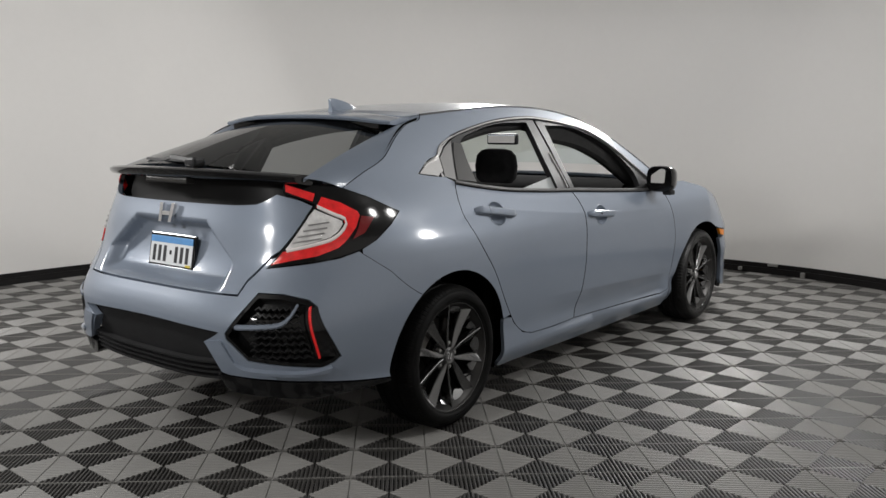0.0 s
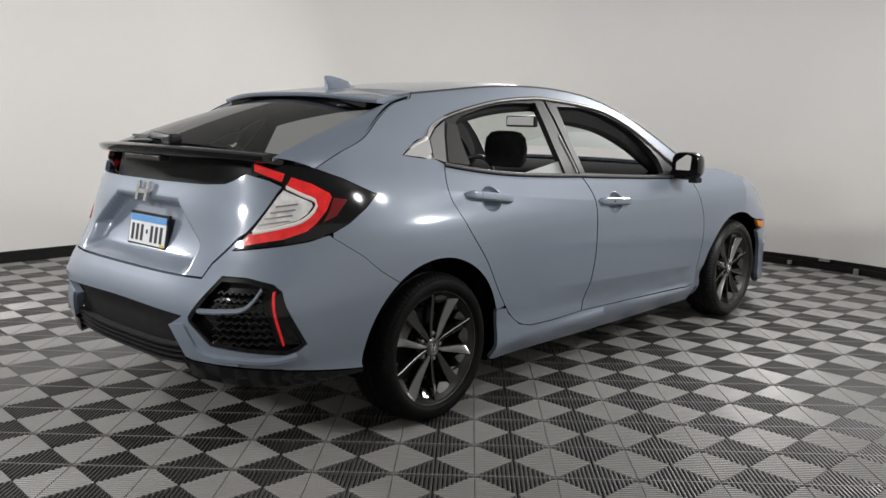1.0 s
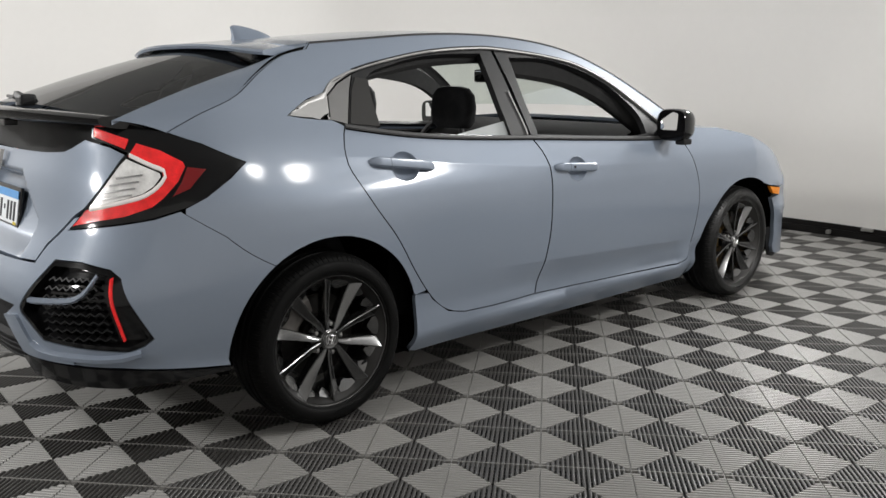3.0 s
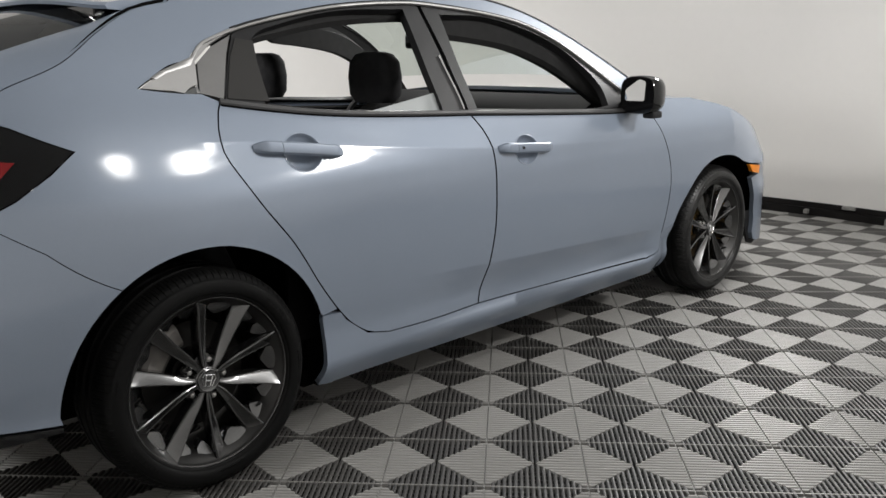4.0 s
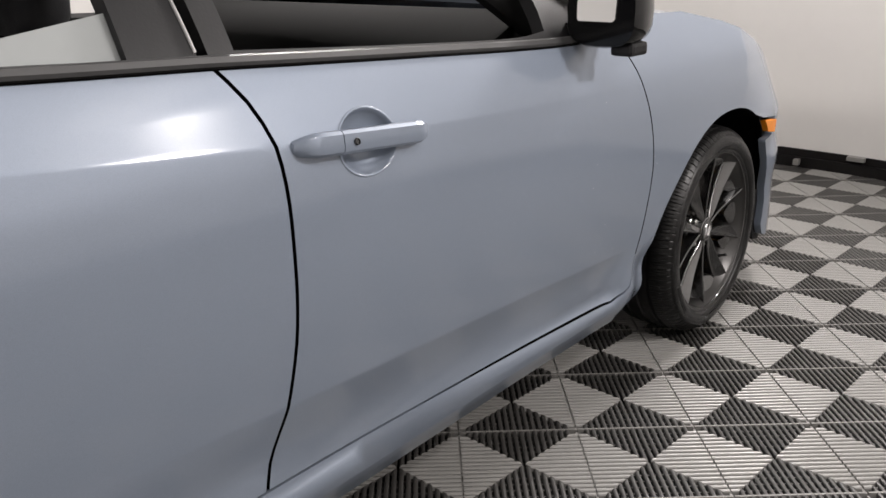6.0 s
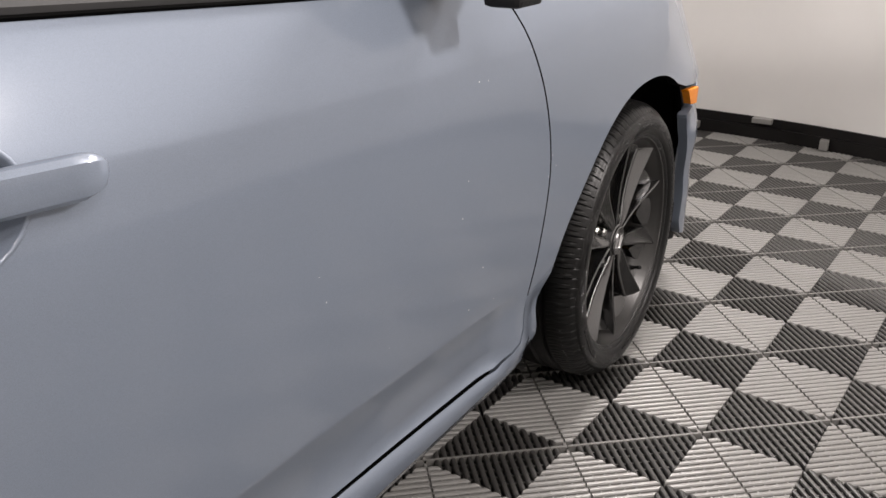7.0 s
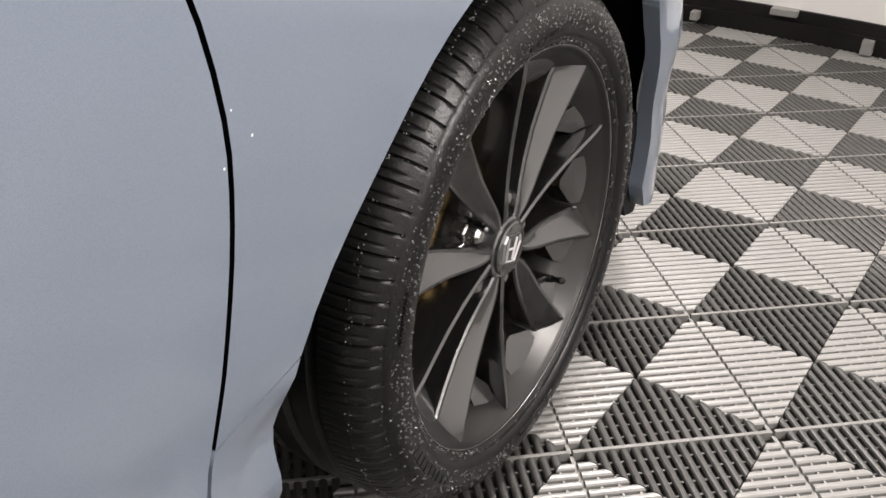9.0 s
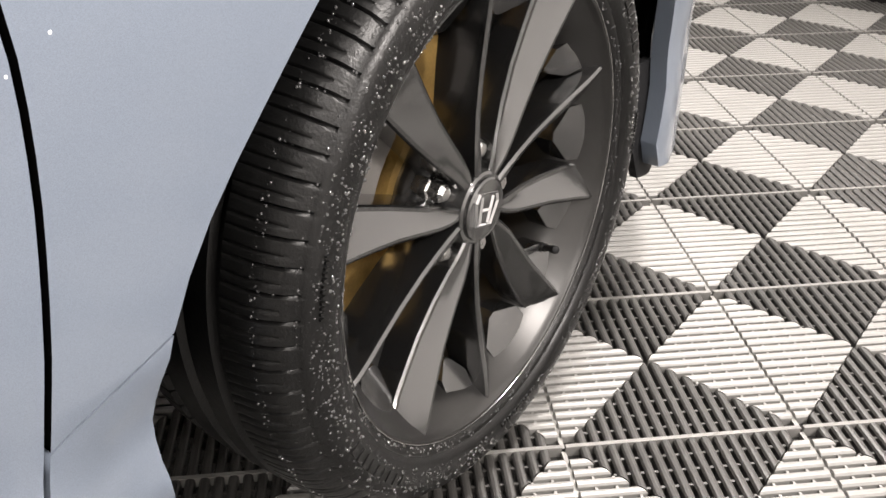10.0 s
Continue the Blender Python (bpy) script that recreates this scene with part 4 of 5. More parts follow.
for k in range(13):
    f = k / 12
    y = ROOF_FRONT + 0.005 + f * (2.18 - ROOF_FRONT)
    r = rail_at(y)
    rows.append([(r.x * g - 0.02 * g, y + 0.16 * f * (1 - g * g), r.z - 0.006 + 0.045 * (1 - g * g) * (1 - f * 0.7)) for g in np.linspace(-1, 1, 13)])
bm = bmesh.new()
loft(bm, rows, closed=False)
ws = part("windscreen", bm, WIN_GLASS, car, "clear windscreen", smooth=True)
ws.visible_shadow = False


# bonnet
def bonnet_fn(x, y):
    z = knots(y, (2.2, 2.5, 2.85, 3.15, 3.4, 3.55), (1.0, 0.985, 0.942, 0.868, 0.772, 0.68))
    e = skin(max(y - SIDE_START, 0), min(z, 0.985)).x
    return Vector((x, y, z + 0.035 - 0.037 * min(abs(x) / e, 1.2) ** 3))


edge = [(skin(y - SIDE_START, knots(y, (2.3, 2.6, 2.84, 3.13, 3.26, 3.40, 3.50), (0.99, 0.985, 0.945, 0.870, 0.828, 0.775, 0.69))).x - 0.004, y) for y in np.linspace(2.28, 3.5, 22)]
panel("bonnet", edge + [(-x, y) for x, y in edge[::-1]], PAINT, car, fn=bonnet_fn, grid=0.07)

# rear glass and its painted frame
GLASS_TOP, GLASS_LOW = (0.50, 0.005, 1.338), (0.565, -0.70, 1.155)


def glass_fn(g, f):
    """g across (-1..1), f from the top edge down."""
    w = 0.515 + 0.125 * f
    y = 0.005 - 0.665 * f - 0.09 * (1 - g * g)
    z = 1.342 - 0.20 * f + 0.045 * (1 - abs(g) ** 2.4) + 0.02 * f * (1 - f) * 2
    return Vector((w * g, y, z))


rows = [[glass_fn(g, f) for g in np.linspace(-1, 1, 21)] for f in np.linspace(0, 1, 15)]
bm = bmesh.new()
loft(bm, rows, closed=False)
rear_window = part("rear_window", bm, DARK_GLASS, car, "tinted rear window glass", smooth=True)
rear_window.visible_shadow = False
cut_pts = [skin(p[0], p[1]) for p in HATCH_CUT]
for side in (1, -1):
    rings = []
    n = len(cut_pts)
    for i, c in enumerate(cut_pts):
        f = i / (n - 1)
        gpt = glass_fn(1, f)
        nn = skin_normal(skin, *HATCH_CUT[i])
        row = []
        for t in np.linspace(0, 1, 7):
            p = (c + (gpt - c).normalized() * 0.003 - nn * 0.001).lerp(gpt + Vector((0, 0, 0.002)), t)
            p += (nn * 0.6 + Vector((0, 0, 0.8))).normalized() * 0.009 * math.sin(math.pi * t) ** 0.8
            row.append(Vector((side * p.x, p.y, p.z)))
        row.append(row[-1] - Vector((0, 0, 0.014)))
        row.insert(0, row[0] - Vector((side * nn.x * 0.018, nn.y * 0.018, nn.z * 0.018)))
        rings.append(row)
    bm = bmesh.new()
    loft(bm, rings, closed=False)
    part("hatch_frame", bm, PAINT, car, smooth=True, sharp=60)
    # black strip below the cut line: the gap's shade laid in as colour
    strip("hatch_seal", HATCH_CUT[::2] + [HATCH_CUT[-1]], 0.016, 0.0, VOID, car, "black strip for the shade in the hatch gap", lift=-0.006, side=side)

# roof spoiler
rings = []
for g in np.linspace(-1, 1, 25):
    x = 0.56 * g
    top = roof_fn(min(max(x, -0.5), 0.5), 0.075).z - 0.012 * abs(g) ** 3
    yb = -0.055 - 0.075 * (1 - abs(g) ** 3)
    rings.append([(x, 0.09, top), (x, 0.02, top + 0.002), (x, yb, top - 0.012), (x, yb - 0.008, top - 0.020), (x, yb, top - 0.030), (x, 0.0, top - 0.034), (x, 0.085, top - 0.03)])
bm = bmesh.new()
loft(bm, rings)
spoiler = part("roof_spoiler", bm, PAINT, car, "body-coloured spoiler over the rear window", smooth=True, sharp=35)
bm = bmesh.new()
box(bm, -0.5, 0.5, -0.07, 0.04, 1.335, 1.372, 0.004)
part("spoiler_base", bm, GLOSS_BLACK, car, "black panel under the roof spoiler")
# shark fin aerial
rings = []
for f, w, h in ((0.0, 0.002, 0.004), (0.10, 0.016, 0.016), (0.3, 0.028, 0.032), (0.55, 0.034, 0.048), (0.8, 0.034, 0.060), (0.93, 0.028, 0.063), (1.0, 0.016, 0.058)):
    y = 0.315 - 0.185 * f
    z = roof_fn(0, y).z - 0.004
    rings.append([(-w, y, z), (-w * 0.55, y, z + h * 0.45), (-w * 0.16, y - 0.01 * f, z + h), (w * 0.16, y - 0.01 * f, z + h), (w * 0.55, y, z + h * 0.45), (w, y, z)])
bm = bmesh.new()
loft(bm, rings)
part("shark_fin_aerial", bm, PAINT, car, "body-coloured shark fin aerial", smooth=True, sharp=50)

# ---- side windows ----
for side in (1, -1):
    # black door-frame trim round the openings
    rear_open = smooth_line([(0.198, 1.085), (0.214, 1.20), (0.238, 1.272), (0.359, 1.311), (0.59, 1.349), (0.894, 1.360)]) + smooth_line([(0.894, 1.360), (0.888, 1.20), (0.880, 1.019)])[1:] + smooth_line([(0.880, 1.019), (0.436, 1.048), (0.198, 1.085)])[1:-1]
    ring_out = [(0.170, 1.286)] + [(p[0], p[1] - 0.008) for p in DLO_TOP if 0.18 < p[0] < 0.985] + [(0.975, 1.374), (0.988, 1.2), (0.991, 1.006)] + [(p[0], p[1] + 0.004) for p in BELT_R[::-1] if 0.1 < p[0] < 1.0] + [(0.068, 1.102), (0.132, 1.226)]
    panel("rear_window_frame", ring_out, TRIM_BLACK, car, holes=[rear_open], grid=0.05, depth=0.03, lift=-0.004, side=side)
    front_open = smooth_line([(1.07, 1.344), (1.058, 1.18), (1.055, 1.017)]) + smooth_line([(1.055, 1.017), (1.43, 0.994), (1.752, 0.979), (1.85, 0.985)])[1:] + smooth_line([(1.85, 0.985), (1.85, 1.06), (1.795, 1.139), (1.68, 1.226), (1.50, 1.300), (1.296, 1.340), (1.07, 1.344)])[1:-1]
    ring_out = [(1.004, 1.006), (1.004, 1.2), (0.988, 1.376)] + [(p[0], p[1] - 0.008) for p in DLO_TOP if p[0] > 1.0] + [(2.085, 0.962)] + [(p[0], p[1] + 0.004) for p in BELT_F[::-1] if 1.01 < p[0] < 2.08]
    panel("front_window_frame", ring_out, TRIM_BLACK, car, holes=[front_open], grid=0.05, depth=0.03, lift=-0.004, side=side)
    # quarter trim behind the rear door, fixed pane in it
    panel("quarter_light_trim", [(s_on(y, z), z) for y, z in ((-0.070, 1.144), (0.020, 1.133), (0.055, 1.124), (0.119, 1.210), (0.181, 1.253), (0.264, 1.291), (0.144, 1.248), (0.040, 1.199), (-0.024, 1.167))], SILVER, car, "satin silver quarter window trim", lift=0.002, grid=0.008, gap=0.001, step=0.004, side=side)
    # front end of the same silver trim, with the fading sheen as colour
    panel("quarter_trim_plate", [(s_on(0.060, 1.122), 1.122), (0.066, 1.102), (0.128, 1.225), (0.166, 1.284), (0.084, 1.251), (0.022, 1.208)], SILVER_DIM, car, "front end of the silver trim, coloured dimmer", lift=0.001, grid=0.015, step=0.006, side=side)
    panel("rear_fixed_pane", [(0.075, 1.104), (0.212, 1.086), (0.222, 1.20), (0.236, 1.264), (0.175, 1.275), (0.135, 1.222)], TINTED_PANE, car, "dark fixed pane in the rear door", lift=-0.001, grid=0.04, side=side)
    strip("roof_moulding", RAIL[::3] + [RAIL[-1]], 0.008, 0.002, TRIM_BLACK, car, "black roof edge moulding", lift=0.001, side=side)
    strip("pillar_trim", [(0.986, 1.016), (0.982, 1.11), (0.974, 1.20)], 0.003, 0.001, SILVER, car, "thin bright edge on the centre pillar", lift=0.0, side=side)
    strip("window_top_moulding", [(p[0], p[1]) for p in DLO_TOP[::3] if p[0] > 0.16], 0.010, 0.002, TRIM_BLACK, car, "thin black window moulding", side=side)
    strip("belt_moulding", [(p[0], p[1]) for p in BELT_R[::4]] + [(p[0], p[1]) for p in BELT_F[2::4]] + [(2.10, 0.957)], 0.016, 0.004, BELT_GREY, car, "satin grey belt moulding", side=side)
    strip("belt_seal", [(p[0], p[1] - 0.010) for p in BELT_R[::4]] + [(p[0], p[1] - 0.010) for p in BELT_F[2::4]] + [(2.10, 0.947)], 0.004, 0.002, VOID, car, "thin black belt seal", side=side)
    strip("roof_edge_moulding", [(p[0], p[1] - 0.003) for p in DLO_TOP[1::3] if p[0] < 2.05], 0.008, 0.002, SILVER, car, "thin silver moulding over the windows", side=side)
    # rear door glass, wound most of the way down
    P = [skin(*p) for p in ((0.50, 1.03), (0.94, 0.99), (0.93, 1.088))]
    N = skin_normal(skin, 0.8, 1.05)
    bm = bmesh.new()
    loft(bm, [[Vector((side * (p - N * d).x, (p - N * d).y, (p - N * d).z)) for p in P] for d in (0.016, 0.020)])
    part("lowered_window_glass", bm, m_lowered, car, "rear door window glass wound down").visible_shadow = False

# ---- tail: boot lid, wing, lamps, bumper ----
def boot_fn(s, z):
    """The boot lid's skin with the plate recess pressed in."""
    p = skin(s, z)
    x = abs(p.x)
    top = 0.968 if x < 0.24 else 0.968 - 0.80 * (x - 0.24)
    d = min(top - z, (0.43 - x) * 0.7)
    p.y += 0.070 * ease(d / 0.045) * ease((z - 0.690) / 0.065)
    return p


def across(line):
    """Completes a half outline that starts and ends on the car's middle."""
    return line + [(-2 * WRAP - s, z) for s, z in line[::-1][1:-1]]


def other(line):
    return [(-2 * WRAP - s, z) for s, z in line]


for side in (1, -1):
    out = [(-WRAP, 0.70), (S(-0.86), 0.70), (S(-0.755), 0.702), (S(-0.735), 0.755), (S(-0.665), 0.845), (S(-0.634), 0.866), (S(-0.578), 0.93), (S(-0.513), 1.012), (S(-0.488), 1.037), (S(-0.54), 1.06), (S(-0.637), 1.083), (S(-0.70), 1.055), (S(-0.734), 1.043), (S(-0.82), 1.037), (-WRAP, 1.035)]
    if side > 0:
        panel("boot_lid", across(out), PAINT, car, fn=boot_fn, grid=0.013)
        panel("tail_panel", across([(-WRAP, 1.03), (S(-0.82), 1.032), (S(-0.734), 1.038), (S(-0.70), 1.05), (S(-0.637), 1.078), (S(-0.58), 1.09), (S(-0.58), 1.145), (S(-0.8), 1.155), (-WRAP, 1.16)]), DULL_BLACK, car, "black panel below the wing", lift=-0.06)
    lamp = panel("tail_lamp", [(S(-0.59), 1.149), (S(-0.457), 1.134), (S(-0.336), 1.103), (S(-0.244), 1.065), (S(-0.145), 1.002), (S(-0.191), 0.953), (S(-0.259), 0.899), (S(-0.318), 0.867), (S(-0.404), 0.84), (S(-0.499), 0.824), (S(-0.676), 0.802), (S(-0.634), 0.863), (S(-0.578), 0.928), (S(-0.513), 1.014), (S(-0.484), 1.041), (S(-0.54), 1.063), (S(-0.611), 1.085)], GLOSS_BLACK, car, "black-framed red tail lamp with a clear centre", grid=0.025, side=side)
    mid = Vector((S(-0.465), 0.952))

    def about(points, f):
        return [tuple(mid + (Vector(p) - mid) * f) for p in points]

    outer = [(S(-0.445), 1.073), (S(-0.37), 1.049), (S(-0.309), 1.013), (S(-0.303), 0.995), (S(-0.329), 0.949), (S(-0.374), 0.901), (S(-0.41), 0.873), (S(-0.491), 0.845), (S(-0.577), 0.830), (S(-0.662), 0.811)]
    inner = [(S(-0.622), 0.866), (S(-0.491), 0.880), (S(-0.423), 0.899), (S(-0.374), 0.93), (S(-0.34), 0.971), (S(-0.343), 0.993), (S(-0.381), 1.010), (S(-0.463), 1.036)]
    slim = about(inner[1:-1], 0.74)
    panel("red_lens", outer + [inner[0]] + slim + [(S(-0.482), 1.030)], RED_LENS, lamp, "red lamp lens", lift=0.005, grid=0.02, side=side)
    panel("clear_lens", [(S(-0.616), 0.871)] + about(inner[1:-1], 0.70) + [(S(-0.486), 1.026), (S(-0.51), 1.005), (S(-0.572), 0.928)], CLEAR_LAMP, lamp, "clear faceted reversing lens", lift=0.003, grid=0.02, side=side)
    strip("light_guide", [(S(-0.607), 0.868)] + about(inner[1:-1], 0.80) + [(S(-0.474), 1.034)], 0.014, 0.003, LIGHT_GUIDE, lamp, "milky white light guide", lift=0.006, side=side)
    panel("side_lens", [(S(-0.300), 0.997), (S(-0.245), 0.987), (S(-0.30), 0.925), (S(-0.355), 0.902), (S(-0.322), 0.95)], DARK_RED, lamp, "dark red side lens", lift=0.004, grid=0.025, side=side)
    panel("upper_lens", [(S(-0.588), 1.122), (S(-0.465), 1.084), (S(-0.487), 1.050), (S(-0.597), 1.089)], RED_LENS, lamp, "upper red lens", lift=0.005, grid=0.025, side=side)
    for k in range(4):
        strip("reflector_facet", [(S(-0.585 + 0.022 * k), 0.897 + 0.022 * k), (S(-0.47 + 0.012 * k), 0.913 + 0.020 * k)], 0.008, 0.004, CHROME, lamp, lift=0.004, side=side)
    # bumper
    vent = [(S(-0.68), 0.714), (S(-0.587), 0.712), (S(-0.482), 0.690), (S(-0.44), 0.664), (S(-0.38), 0.56), (S(-0.329), 0.465), (S(-0.359), 0.442), (S(-0.406), 0.426), (S(-0.713), 0.457), (S(-0.786), 0.536), (S(-0.786), 0.559), (S(-0.737), 0.625)]
    arch_low = [p for p in ARCH_R[:CUT_END] if p[1] > 0.345]
    out = [(-WRAP, 0.697), (S(-0.86), 0.697), (S(-0.753), 0.698), (S(-0.732), 0.75), (S(-0.664), 0.838), (S(-0.64), 0.845), (S(-0.676), 0.80), (S(-0.499), 0.822), (S(-0.404), 0.837), (S(-0.332), 0.860)] + CUT_R
    out += arch_low[::-1] + [(S(-0.151), 0.337), (S(-0.434), 0.374), (S(-0.60), 0.384), (S(-0.802), 0.393), (S(-0.823), 0.401), (S(-0.875), 0.514), (S(-0.81), 0.56), (-WRAP, 0.575)]
    if side > 0:
        panel("rear_bumper", across(out), PAINT, car, "body-coloured rear bumper", holes=[vent, other(vent)], grid=0.03, gap=0.001, depth=0.03)
    grille = panel("bumper_vent", vent, GLOSS_BLACK, car, "black bumper side vent with a red reflector", lift=-0.040, grid=0.04, side=side)
    panel("vent_frame", vent, GLOSS_BLACK, grille, "", holes=[inset(vent, 0.020)], lift=-0.002, grid=0.03, depth=0.042, side=side)
    panel("vent_side", [(S(-0.43), 0.672), (S(-0.44), 0.664), (S(-0.49), 0.675), (S(-0.43), 0.47), (S(-0.345), 0.462), (S(-0.39), 0.56)], GLOSS_BLACK, grille, "gloss black side of the vent", lift=-0.004, side=side)
    for r in range(8):
        z = 0.472 + 0.027 * r
        a, b = S(-0.705 + 0.004 * r), S(-0.44 - 0.010 * r)
        strip("vent_slat", [(a + k * (b - a) / 14, z + (0.005 if k % 2 else -0.005)) for k in range(15)], 0.005, 0.010, TRIM_BLACK, grille, lift=-0.036, side=side)
    strip("vent_blade", [(S(-0.745), 0.586), (S(-0.65), 0.592), (S(-0.565), 0.603), (S(-0.533), 0.633), (S(-0.518), 0.675)], 0.020, 0.012, PAINT, grille, "grey blade across the vent", lift=-0.010, side=side)
    strip("reflector", [(S(-0.468), 0.665), (S(-0.442), 0.566), (S(-0.415), 0.467)], 0.017, 0.005, RED_LENS, grille, "red bumper reflector", lift=0.0, side=side)
    panel("bumper_fang", [(S(-0.868), 0.522), (S(-0.806), 0.535), (S(-0.772), 0.455), (S(-0.735), 0.412), (S(-0.60), 0.402), (S(-0.60), 0.388), (S(-0.80), 0.394), (S(-0.826), 0.402)], PAINT, car, "body-coloured fang beside the diffuser", lift=0.010, depth=0.016, grid=0.02, side=side)
    strip("bumper_ledge", [(S(-0.770), 0.438), (S(-0.735), 0.420), (S(-0.60), 0.411), (S(-0.45), 0.408), (S(-0.37), 0.421)], 0.026, 0.013, PAINT, car, "body-coloured ledge under the vent", side=side)
    panel("bumper_lip", [(S(-0.151), 0.335), (S(-0.434), 0.371), (S(-0.60), 0.381), (S(-0.802), 0.390), (S(-0.85), 0.385), (S(-0.825), 0.318), (S(-0.474), 0.304), (S(-0.349), 0.310), (S(-0.152), 0.318)], GLOSS_BLACK, car, "black bumper lip", lift=0.004, depth=0.05, side=side)
    if side > 0:
        panel("diffuser", across([(-WRAP, 0.573), (S(-0.81), 0.556), (S(-0.87), 0.51), (S(-0.82), 0.385), (S(-0.83), 0.345), (-WRAP, 0.31)]), RAW_BLACK, car, "black rear diffuser", lift=-0.035)
    for r in range(4):
        strip("diffuser_rib", [(-WRAP, 0.345 + 0.022 * r), (S(-0.93), 0.352 + 0.022 * r), (S(-0.845), 0.365 + 0.022 * r)], 0.008, 0.012, RAW_BLACK, car, lift=-0.033, side=side)
# wing bar
rings = []
for g in np.linspace(-1, 1, 41):
    x = 0.635 * g
    yc = -0.862 + 0.16 * abs(g) ** 2.3
    zc = 1.168 - 0.020 * abs(g) ** 2.5
    k = 1 - 0.25 * abs(g) ** 3
    rings.append([(x, yc + 0.15, zc - 0.004), (x, yc + 0.06, zc + 0.010), (x, yc + 0.015, zc + 0.009), (x, yc, zc + 0.002), (x, yc + 0.004, zc - 0.012), (x, yc + 0.016, zc - 0.028 * k), (x, yc + 0.06, zc - 0.040 * k), (x, yc + 0.15, zc - 0.05 * k)])
bm = bmesh.new()
loft(bm, rings)
wing = part("tailgate_wing", bm, GLOSS_BLACK, car, "gloss black wing across the tailgate", smooth=True, sharp=50)
bm = bmesh.new()
box(bm, -0.14, 0.14, -0.835, -0.79, 1.112, 1.136, 0.006)
part("high_brake_lamp", bm, TINTED_PANE, car, "high-mounted brake lamp")
# wiper
hinge, tip = glass_fn(0.10, 0.98) + Vector((0, 0, 0.004)), glass_fn(-0.58, 0.93) + Vector((0, 0, 0.004))
bm = bmesh.new()
for a, b, w, h in ((hinge, hinge.lerp(tip, 0.45) + Vector((0, 0, 0.012)), 0.014, 0.018), (hinge.lerp(tip, 0.45) + Vector((0, 0, 0.012)), hinge.lerp(tip, 0.6), 0.009, 0.014), (hinge.lerp(tip, 0.12), tip, 0.006, 0.012)):
    loft(bm, [[p + Vector((0, oy * w, oz * h)) for oy, oz in ((-1, 0), (-0.6, 0.9), (0.6, 0.9), (1, 0))] for p in (a, b)])
box(bm, hinge.x - 0.035, hinge.x + 0.035, hinge.y - 0.028, hinge.y + 0.03, hinge.z - 0.02, hinge.z + 0.022, 0.012)
part("rear_wiper", bm, TRIM_BLACK, car, "black rear wiper")
# number plate, badge
plate = new("number_plate")
plate.parent = car
m = Matrix.Translation((-0.003, -0.818, 0.815)) @ Matrix.Rotation(radians(-10), 4, "X")
plate.matrix_basis = m


def flat_box(name, x0, x1, z0, z1, y0, y1, material, parent, label="", bevel=0.001):
    bm = bmesh.new()
    box(bm, x0, x1, y0, y1, z0, z1, bevel)
    return part(name, bm, material, parent, label)


flat_box("plate_frame", -0.156, 0.156, -0.08, 0.08, 0.0, 0.012, GLOSS_BLACK, plate, "black plate surround", 0.004)
flat_box("plate_sheet", -0.145, 0.145, -0.054, 0.066, -0.003, 0.004, PLATE_WHITE, plate, "white and blue plate", 0.001)
flat_box("plate_band", -0.145, 0.145, 0.038, 0.066, -0.0045, 0.002, PLATE_BLUE, plate, "blue band", 0.0005)
for x in (-0.115, -0.078, -0.041, 0.037, 0.074, 0.111):
    flat_box("plate_bar", x - 0.0095, x + 0.0095, -0.042, 0.026, -0.0048, 0.002, INK, plate)
flat_box("plate_bar", -0.008, 0.005, -0.010, 0.008, -0.0048, 0.002, INK, plate)
flat_box("plate_sticker", 0.108, 0.140, -0.055, -0.045, -0.0055, 0.002, PLATE_YELLOW, plate)
flat_box("frame_lettering_bar", -0.06, 0.06, -0.074, -0.062, -0.0015, 0.002, SILVER, plate)
bm = bmesh.new()
for pts in ([(-0.052, 0.042), (-0.030, 0.042), (-0.024, -0.042), (-0.044, -0.042)], [(0.052, 0.042), (0.030, 0.042), (0.024, -0.042), (0.044, -0.042)], [(-0.034, 0.006), (0.034, 0.006), (0.033, -0.012), (-0.033, -0.012)]):
    loft(bm, [[(x, 0, z) for x, z in pts], [(x * 0.96, -0.012, z * 0.96) for x, z in pts]])
badge = part("tailgate_badge", bm, CHROME, car, "chrome tailgate badge")
badge.matrix_basis = Matrix.Translation((0.0, -0.828, 0.985)) @ Matrix.Rotation(radians(-14), 4, "X")

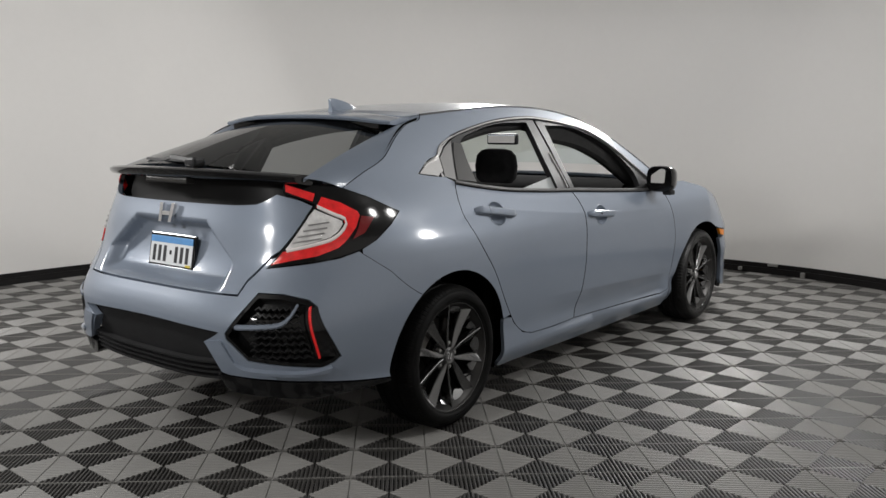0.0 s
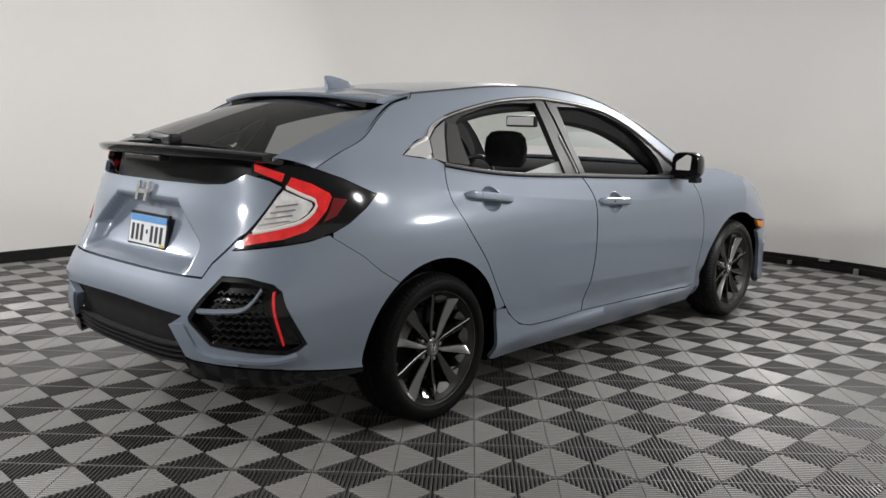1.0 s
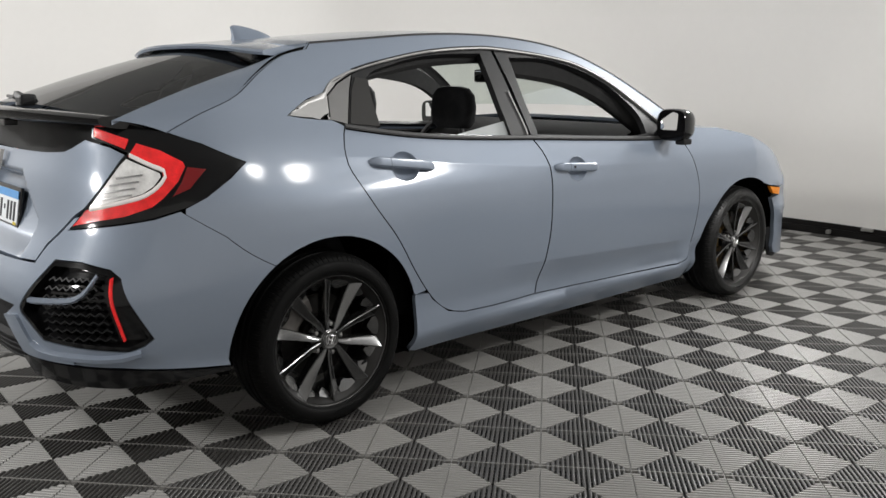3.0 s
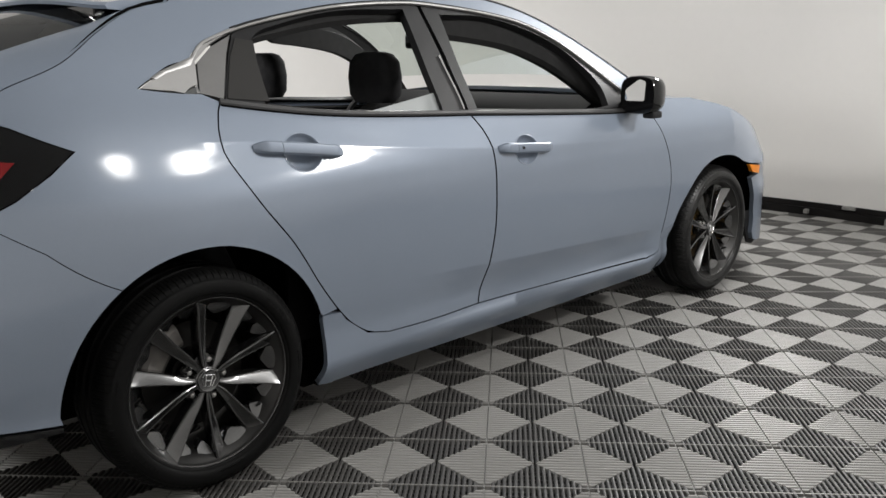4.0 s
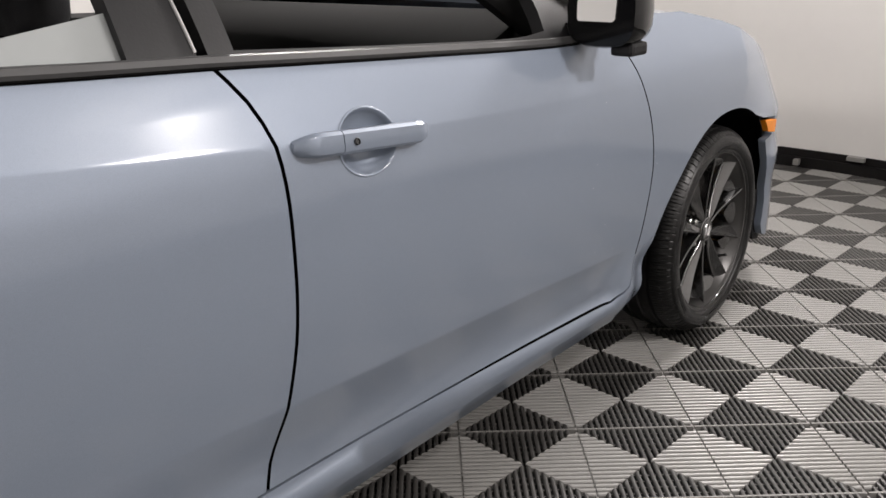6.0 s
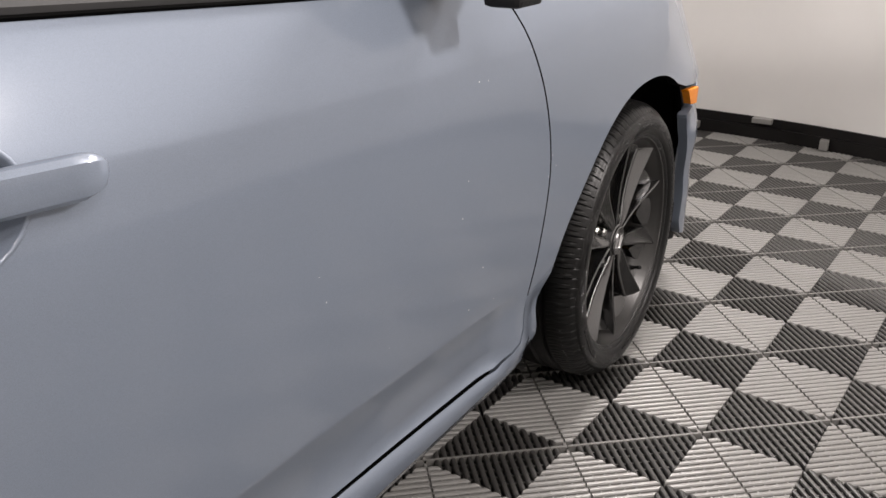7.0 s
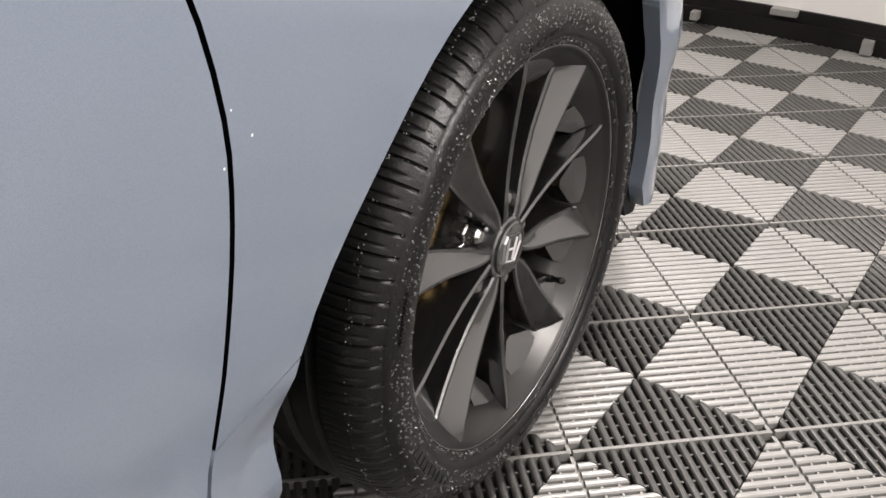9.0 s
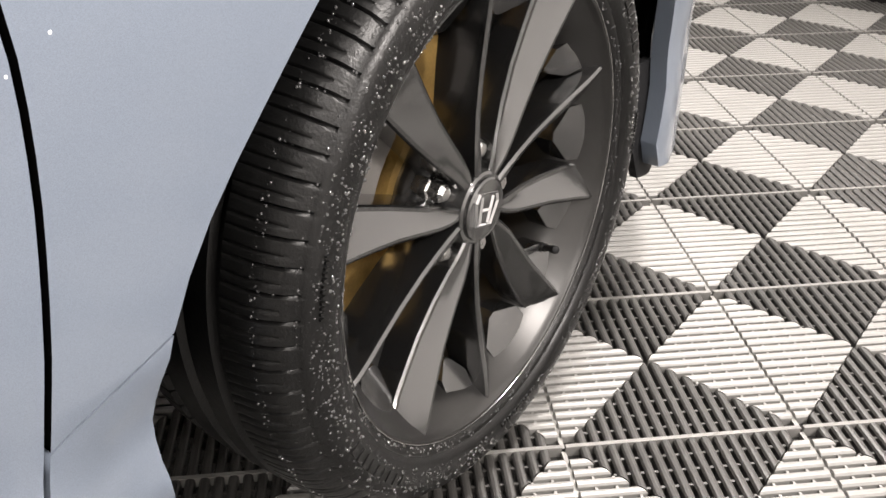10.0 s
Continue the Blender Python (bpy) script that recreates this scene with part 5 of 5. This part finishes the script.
# ---- mirrors, handles, side markers ----
for side in (1, -1):
    mirror = new("door_mirror")
    mirror.parent = car
    rings = []
    for f, sc in ((0.0, 0.95), (0.08, 1.0), (0.35, 1.0), (0.65, 0.92), (0.88, 0.74), (1.0, 0.45)):
        y = 2.03 + 0.135 * f
        rings.append([(side * (0.915 + 0.086 * sc * math.copysign(abs(math.cos(a)) ** 0.6, math.cos(a))), y, 1.022 + 0.080 * sc * math.copysign(abs(math.sin(a)) ** 0.6, math.sin(a))) for a in np.linspace(0, 2 * math.pi, 25)[:-1]])
    bm = bmesh.new()
    loft(bm, rings)
    part("mirror_housing", bm, GLOSS_BLACK, mirror, "gloss black mirror housing", smooth=True, sharp=60)
    # glass cut down to its bright reflected part; the housing fills the dark part
    bm = bmesh.new()
    loft(bm, [[(side * x, y, z) for x, z in ((0.868, 1.004), (0.872, 1.000), (0.943, 0.998), (0.949, 1.003), (0.953, 1.074), (0.948, 1.081), (0.928, 1.087), (0.918, 1.083), (0.872, 1.048), (0.868, 1.040))] for y in (2.014, 2.035)])
    glass = part("mirror_glass", bm, MIRROR, mirror, "mirror glass in the shape of its bright reflection")
    glass.matrix_basis = Matrix.Translation((side * 0.908, 2.030, 0)) @ Matrix.Rotation(radians(side * 17), 4, "Z") @ Matrix.Translation((-side * 0.908, -2.030, 0))
    bm = bmesh.new()
    loft(bm, [[(side * x, y + dy, z) for dy, z in ((-0.05, 0.965 + dz), (0.05, 0.965 + dz), (0.05, 0.99 + dz), (-0.05, 0.99 + dz))] for x, y, dz in ((0.78, 2.10, -0.005), (0.85, 2.09, 0.005), (0.90, 2.09, 0.01))])
    part("mirror_arm", bm, TRIM_BLACK, mirror)
    bm = bmesh.new()
    box(bm, min(side * 0.93, side * 0.985), max(side * 0.93, side * 0.985), 2.05, 2.12, 0.925, 0.955, 0.009)
    part("camera_pod", bm, RAW_BLACK, mirror, "black camera pod under the mirror")

    panel("side_marker", [(3.005, 0.624), (3.058, 0.575), (3.165, 0.556), (3.17, 0.602)], AMBER, car, "amber side marker lamp", lift=0.008, side=side)

# ---- cabin ----
DASH_TOP = 1.012
cabin = tagged(new("cabin_trim"), "")
cabin.parent = car
bm = bmesh.new()
box(bm, -0.72, 0.72, 0.1, 2.2, 0.24, 0.32)
part("cabin_floor", bm, VOID, cabin)
bm = bmesh.new()
rings = []
for g in np.linspace(-0.70, 0.70, 15):
    k = 0.02 * math.cos(g * 4)
    rings.append([(g, 1.78, 0.62), (g, 1.76, 0.86 + k), (g, 1.83, 0.93 + k), (g, 2.08, DASH_TOP), (g, 2.24, DASH_TOP - 0.02), (g, 2.3, 0.5)])
loft(bm, rings)
part("dashboard", bm, VOID, cabin, "black dashboard", smooth=True)
for side in (1, -1):
    panel("door_card", [(0.2, 0.35), (2.0, 0.32), (2.08, 0.945), (1.45, 0.975), (1.0, 1.000), (0.45, 1.040), (0.22, 1.08)], VOID, cabin, "black door lining", lift=-0.07, grid=0.08, side=side)


for side in (1, -1):
    panel("pillar_lining", DLO_TOP[4:] + RAIL[4:][::-1], LINING, cabin, "dark pillar lining", lift=-0.022, depth=0.003, grid=0.08, side=side)
for side in (1, -1):
    rings = []
    for p in DLO_TOP[8:-5:2]:
        c, nn = skin(p[0], p[1]), skin_normal(skin, p[0], p[1])
        deeper = Vector((0, 0, 0.050 * ease((p[0] - 0.98) / 0.16)))
        a = c - nn * 0.026 + Vector((0, 0, 0.03))
        rings.append([Vector((side * q.x, q.y, q.z)) for q in (a, c - nn * 0.026 - Vector((0, 0, 0.036)) - deeper, c - nn * 0.045 - Vector((0, 0, 0.044)) - deeper, c - nn * 0.085 - Vector((0, 0, 0.020)) - deeper, c - nn * 0.10 + Vector((0, 0, 0.03)))])
    bm = bmesh.new()
    loft(bm, rings)
    part("roof_rail_lining", bm, LINING, cabin, "dark padded roof rail lining", smooth=True)
panel("headliner", out_roof, LINING, cabin, "dark cloth headliner", fn=roof_fn, lift=-0.03, depth=0.003, grid=0.1)


def seat(name, x, y, w, rake, label):
    ob = new(name)
    ob.parent = car
    ob["label"] = label
    bm = bmesh.new()
    box(bm, -w, w, -0.05, 0.47, 0.0, 0.15, 0.05)
    part("cushion", bm, CLOTH, ob, smooth=True)
    bm = bmesh.new()
    rings = []
    for f, sc, th in ((0, 0.9, 0.10), (0.1, 1.0, 0.12), (0.5, 1.0, 0.12), (0.85, 0.88, 0.10), (0.97, 0.75, 0.07), (1.0, 0.6, 0.03)):
        rings.append([(w * sc * math.copysign(abs(math.cos(a)) ** 0.5, math.cos(a)), -0.05 - rake * f + th * 0.5 * math.copysign(abs(math.sin(a)) ** 0.6, math.sin(a)), 0.1 + 0.58 * f) for a in np.linspace(0, 2 * math.pi, 21)[:-1]])
    loft(bm, rings)
    part("backrest", bm, CLOTH, ob, smooth=True, sharp=60)
    bm = bmesh.new()
    rings = []
    for f, sc in ((0, 0.75), (0.15, 0.95), (0.5, 1.0), (0.8, 0.92), (0.95, 0.7), (1.0, 0.4)):
        rings.append([(0.135 * sc * math.copysign(abs(math.cos(a)) ** 0.55, math.cos(a)), -0.05 - rake * 1.1 + 0.055 * sc * math.sin(a), 0.715 + 0.19 * f) for a in np.linspace(0, 2 * math.pi, 21)[:-1]])
    loft(bm, rings)
    part("headrest", bm, CLOTH, ob, "black padded headrest", smooth=True, sharp=60)
    return ob


for x in (0.37, -0.37):
    seat("front_seat", x, 1.05, 0.25, 0.17, "black cloth front seat").matrix_basis = Matrix.Translation((x, 1.29, 0.31))
for x in (0.36, -0.36):
    seat("rear_seat", x, 0.28, 0.30, 0.2, "black cloth rear seat").matrix_basis = Matrix.Translation((x, 0.36, 0.16))
bm = bmesh.new()
box(bm, -0.115, 0.115, 1.655, 1.685, 1.225, 1.295, 0.012)
inner_mirror = part("inner_mirror", bm, TRIM_BLACK, cabin, "black interior mirror")
bm = bmesh.new()
box(bm, -0.104, 0.104, 1.651, 1.658, 1.234, 1.286, 0.003)
part("inner_mirror_glass", bm, MIRROR, cabin, "interior mirror glass")
bm = bmesh.new()
for k in range(24):
    a0, a1 = 2 * math.pi * k / 24, 2 * math.pi * (k + 1) / 24
    M = Matrix.Translation((-0.37, 1.62, 0.86)) @ Matrix.Rotation(radians(65), 4, "X")
    loft(bm, [[M @ Vector((0.185 * math.cos(a) + 0.014 * math.cos(b) * math.cos(a), 0.185 * math.sin(a) + 0.014 * math.cos(b) * math.sin(a), 0.014 * math.sin(b))) for b in np.linspace(0, 2 * math.pi, 9)[:-1]] for a in (a0, a1)], caps=False)
part("steering_wheel", bm, TRIM_BLACK, cabin, "black steering wheel", smooth=True)


def settle(y):
    """How far the body sinks towards its tail, and how far its flanks stand out."""
    return -0.015 * ease((0.9 - y) / 1.0), 0.010 * ease((2.0 - y) / 0.9)


settled = set()
for ob in car.children_recursive:
    top = ob
    while top.parent is not car:
        top = top.parent
    if ob.type != "MESH" or top.name.startswith("wheel") or ob.data.name in settled:
        continue
    settled.add(ob.data.name)
    place = ob.matrix_basis.copy() if ob.parent is car else ob.parent.matrix_basis @ ob.matrix_basis
    back = place.inverted()
    for v in ob.data.vertices:
        p = place @ v.co
        sink, out_by = settle(p.y)
        p.z += sink
        p.x += out_by * max(-1.0, min(1.0, p.x / 0.7))
        v.co = back @ p

lay_tiles()
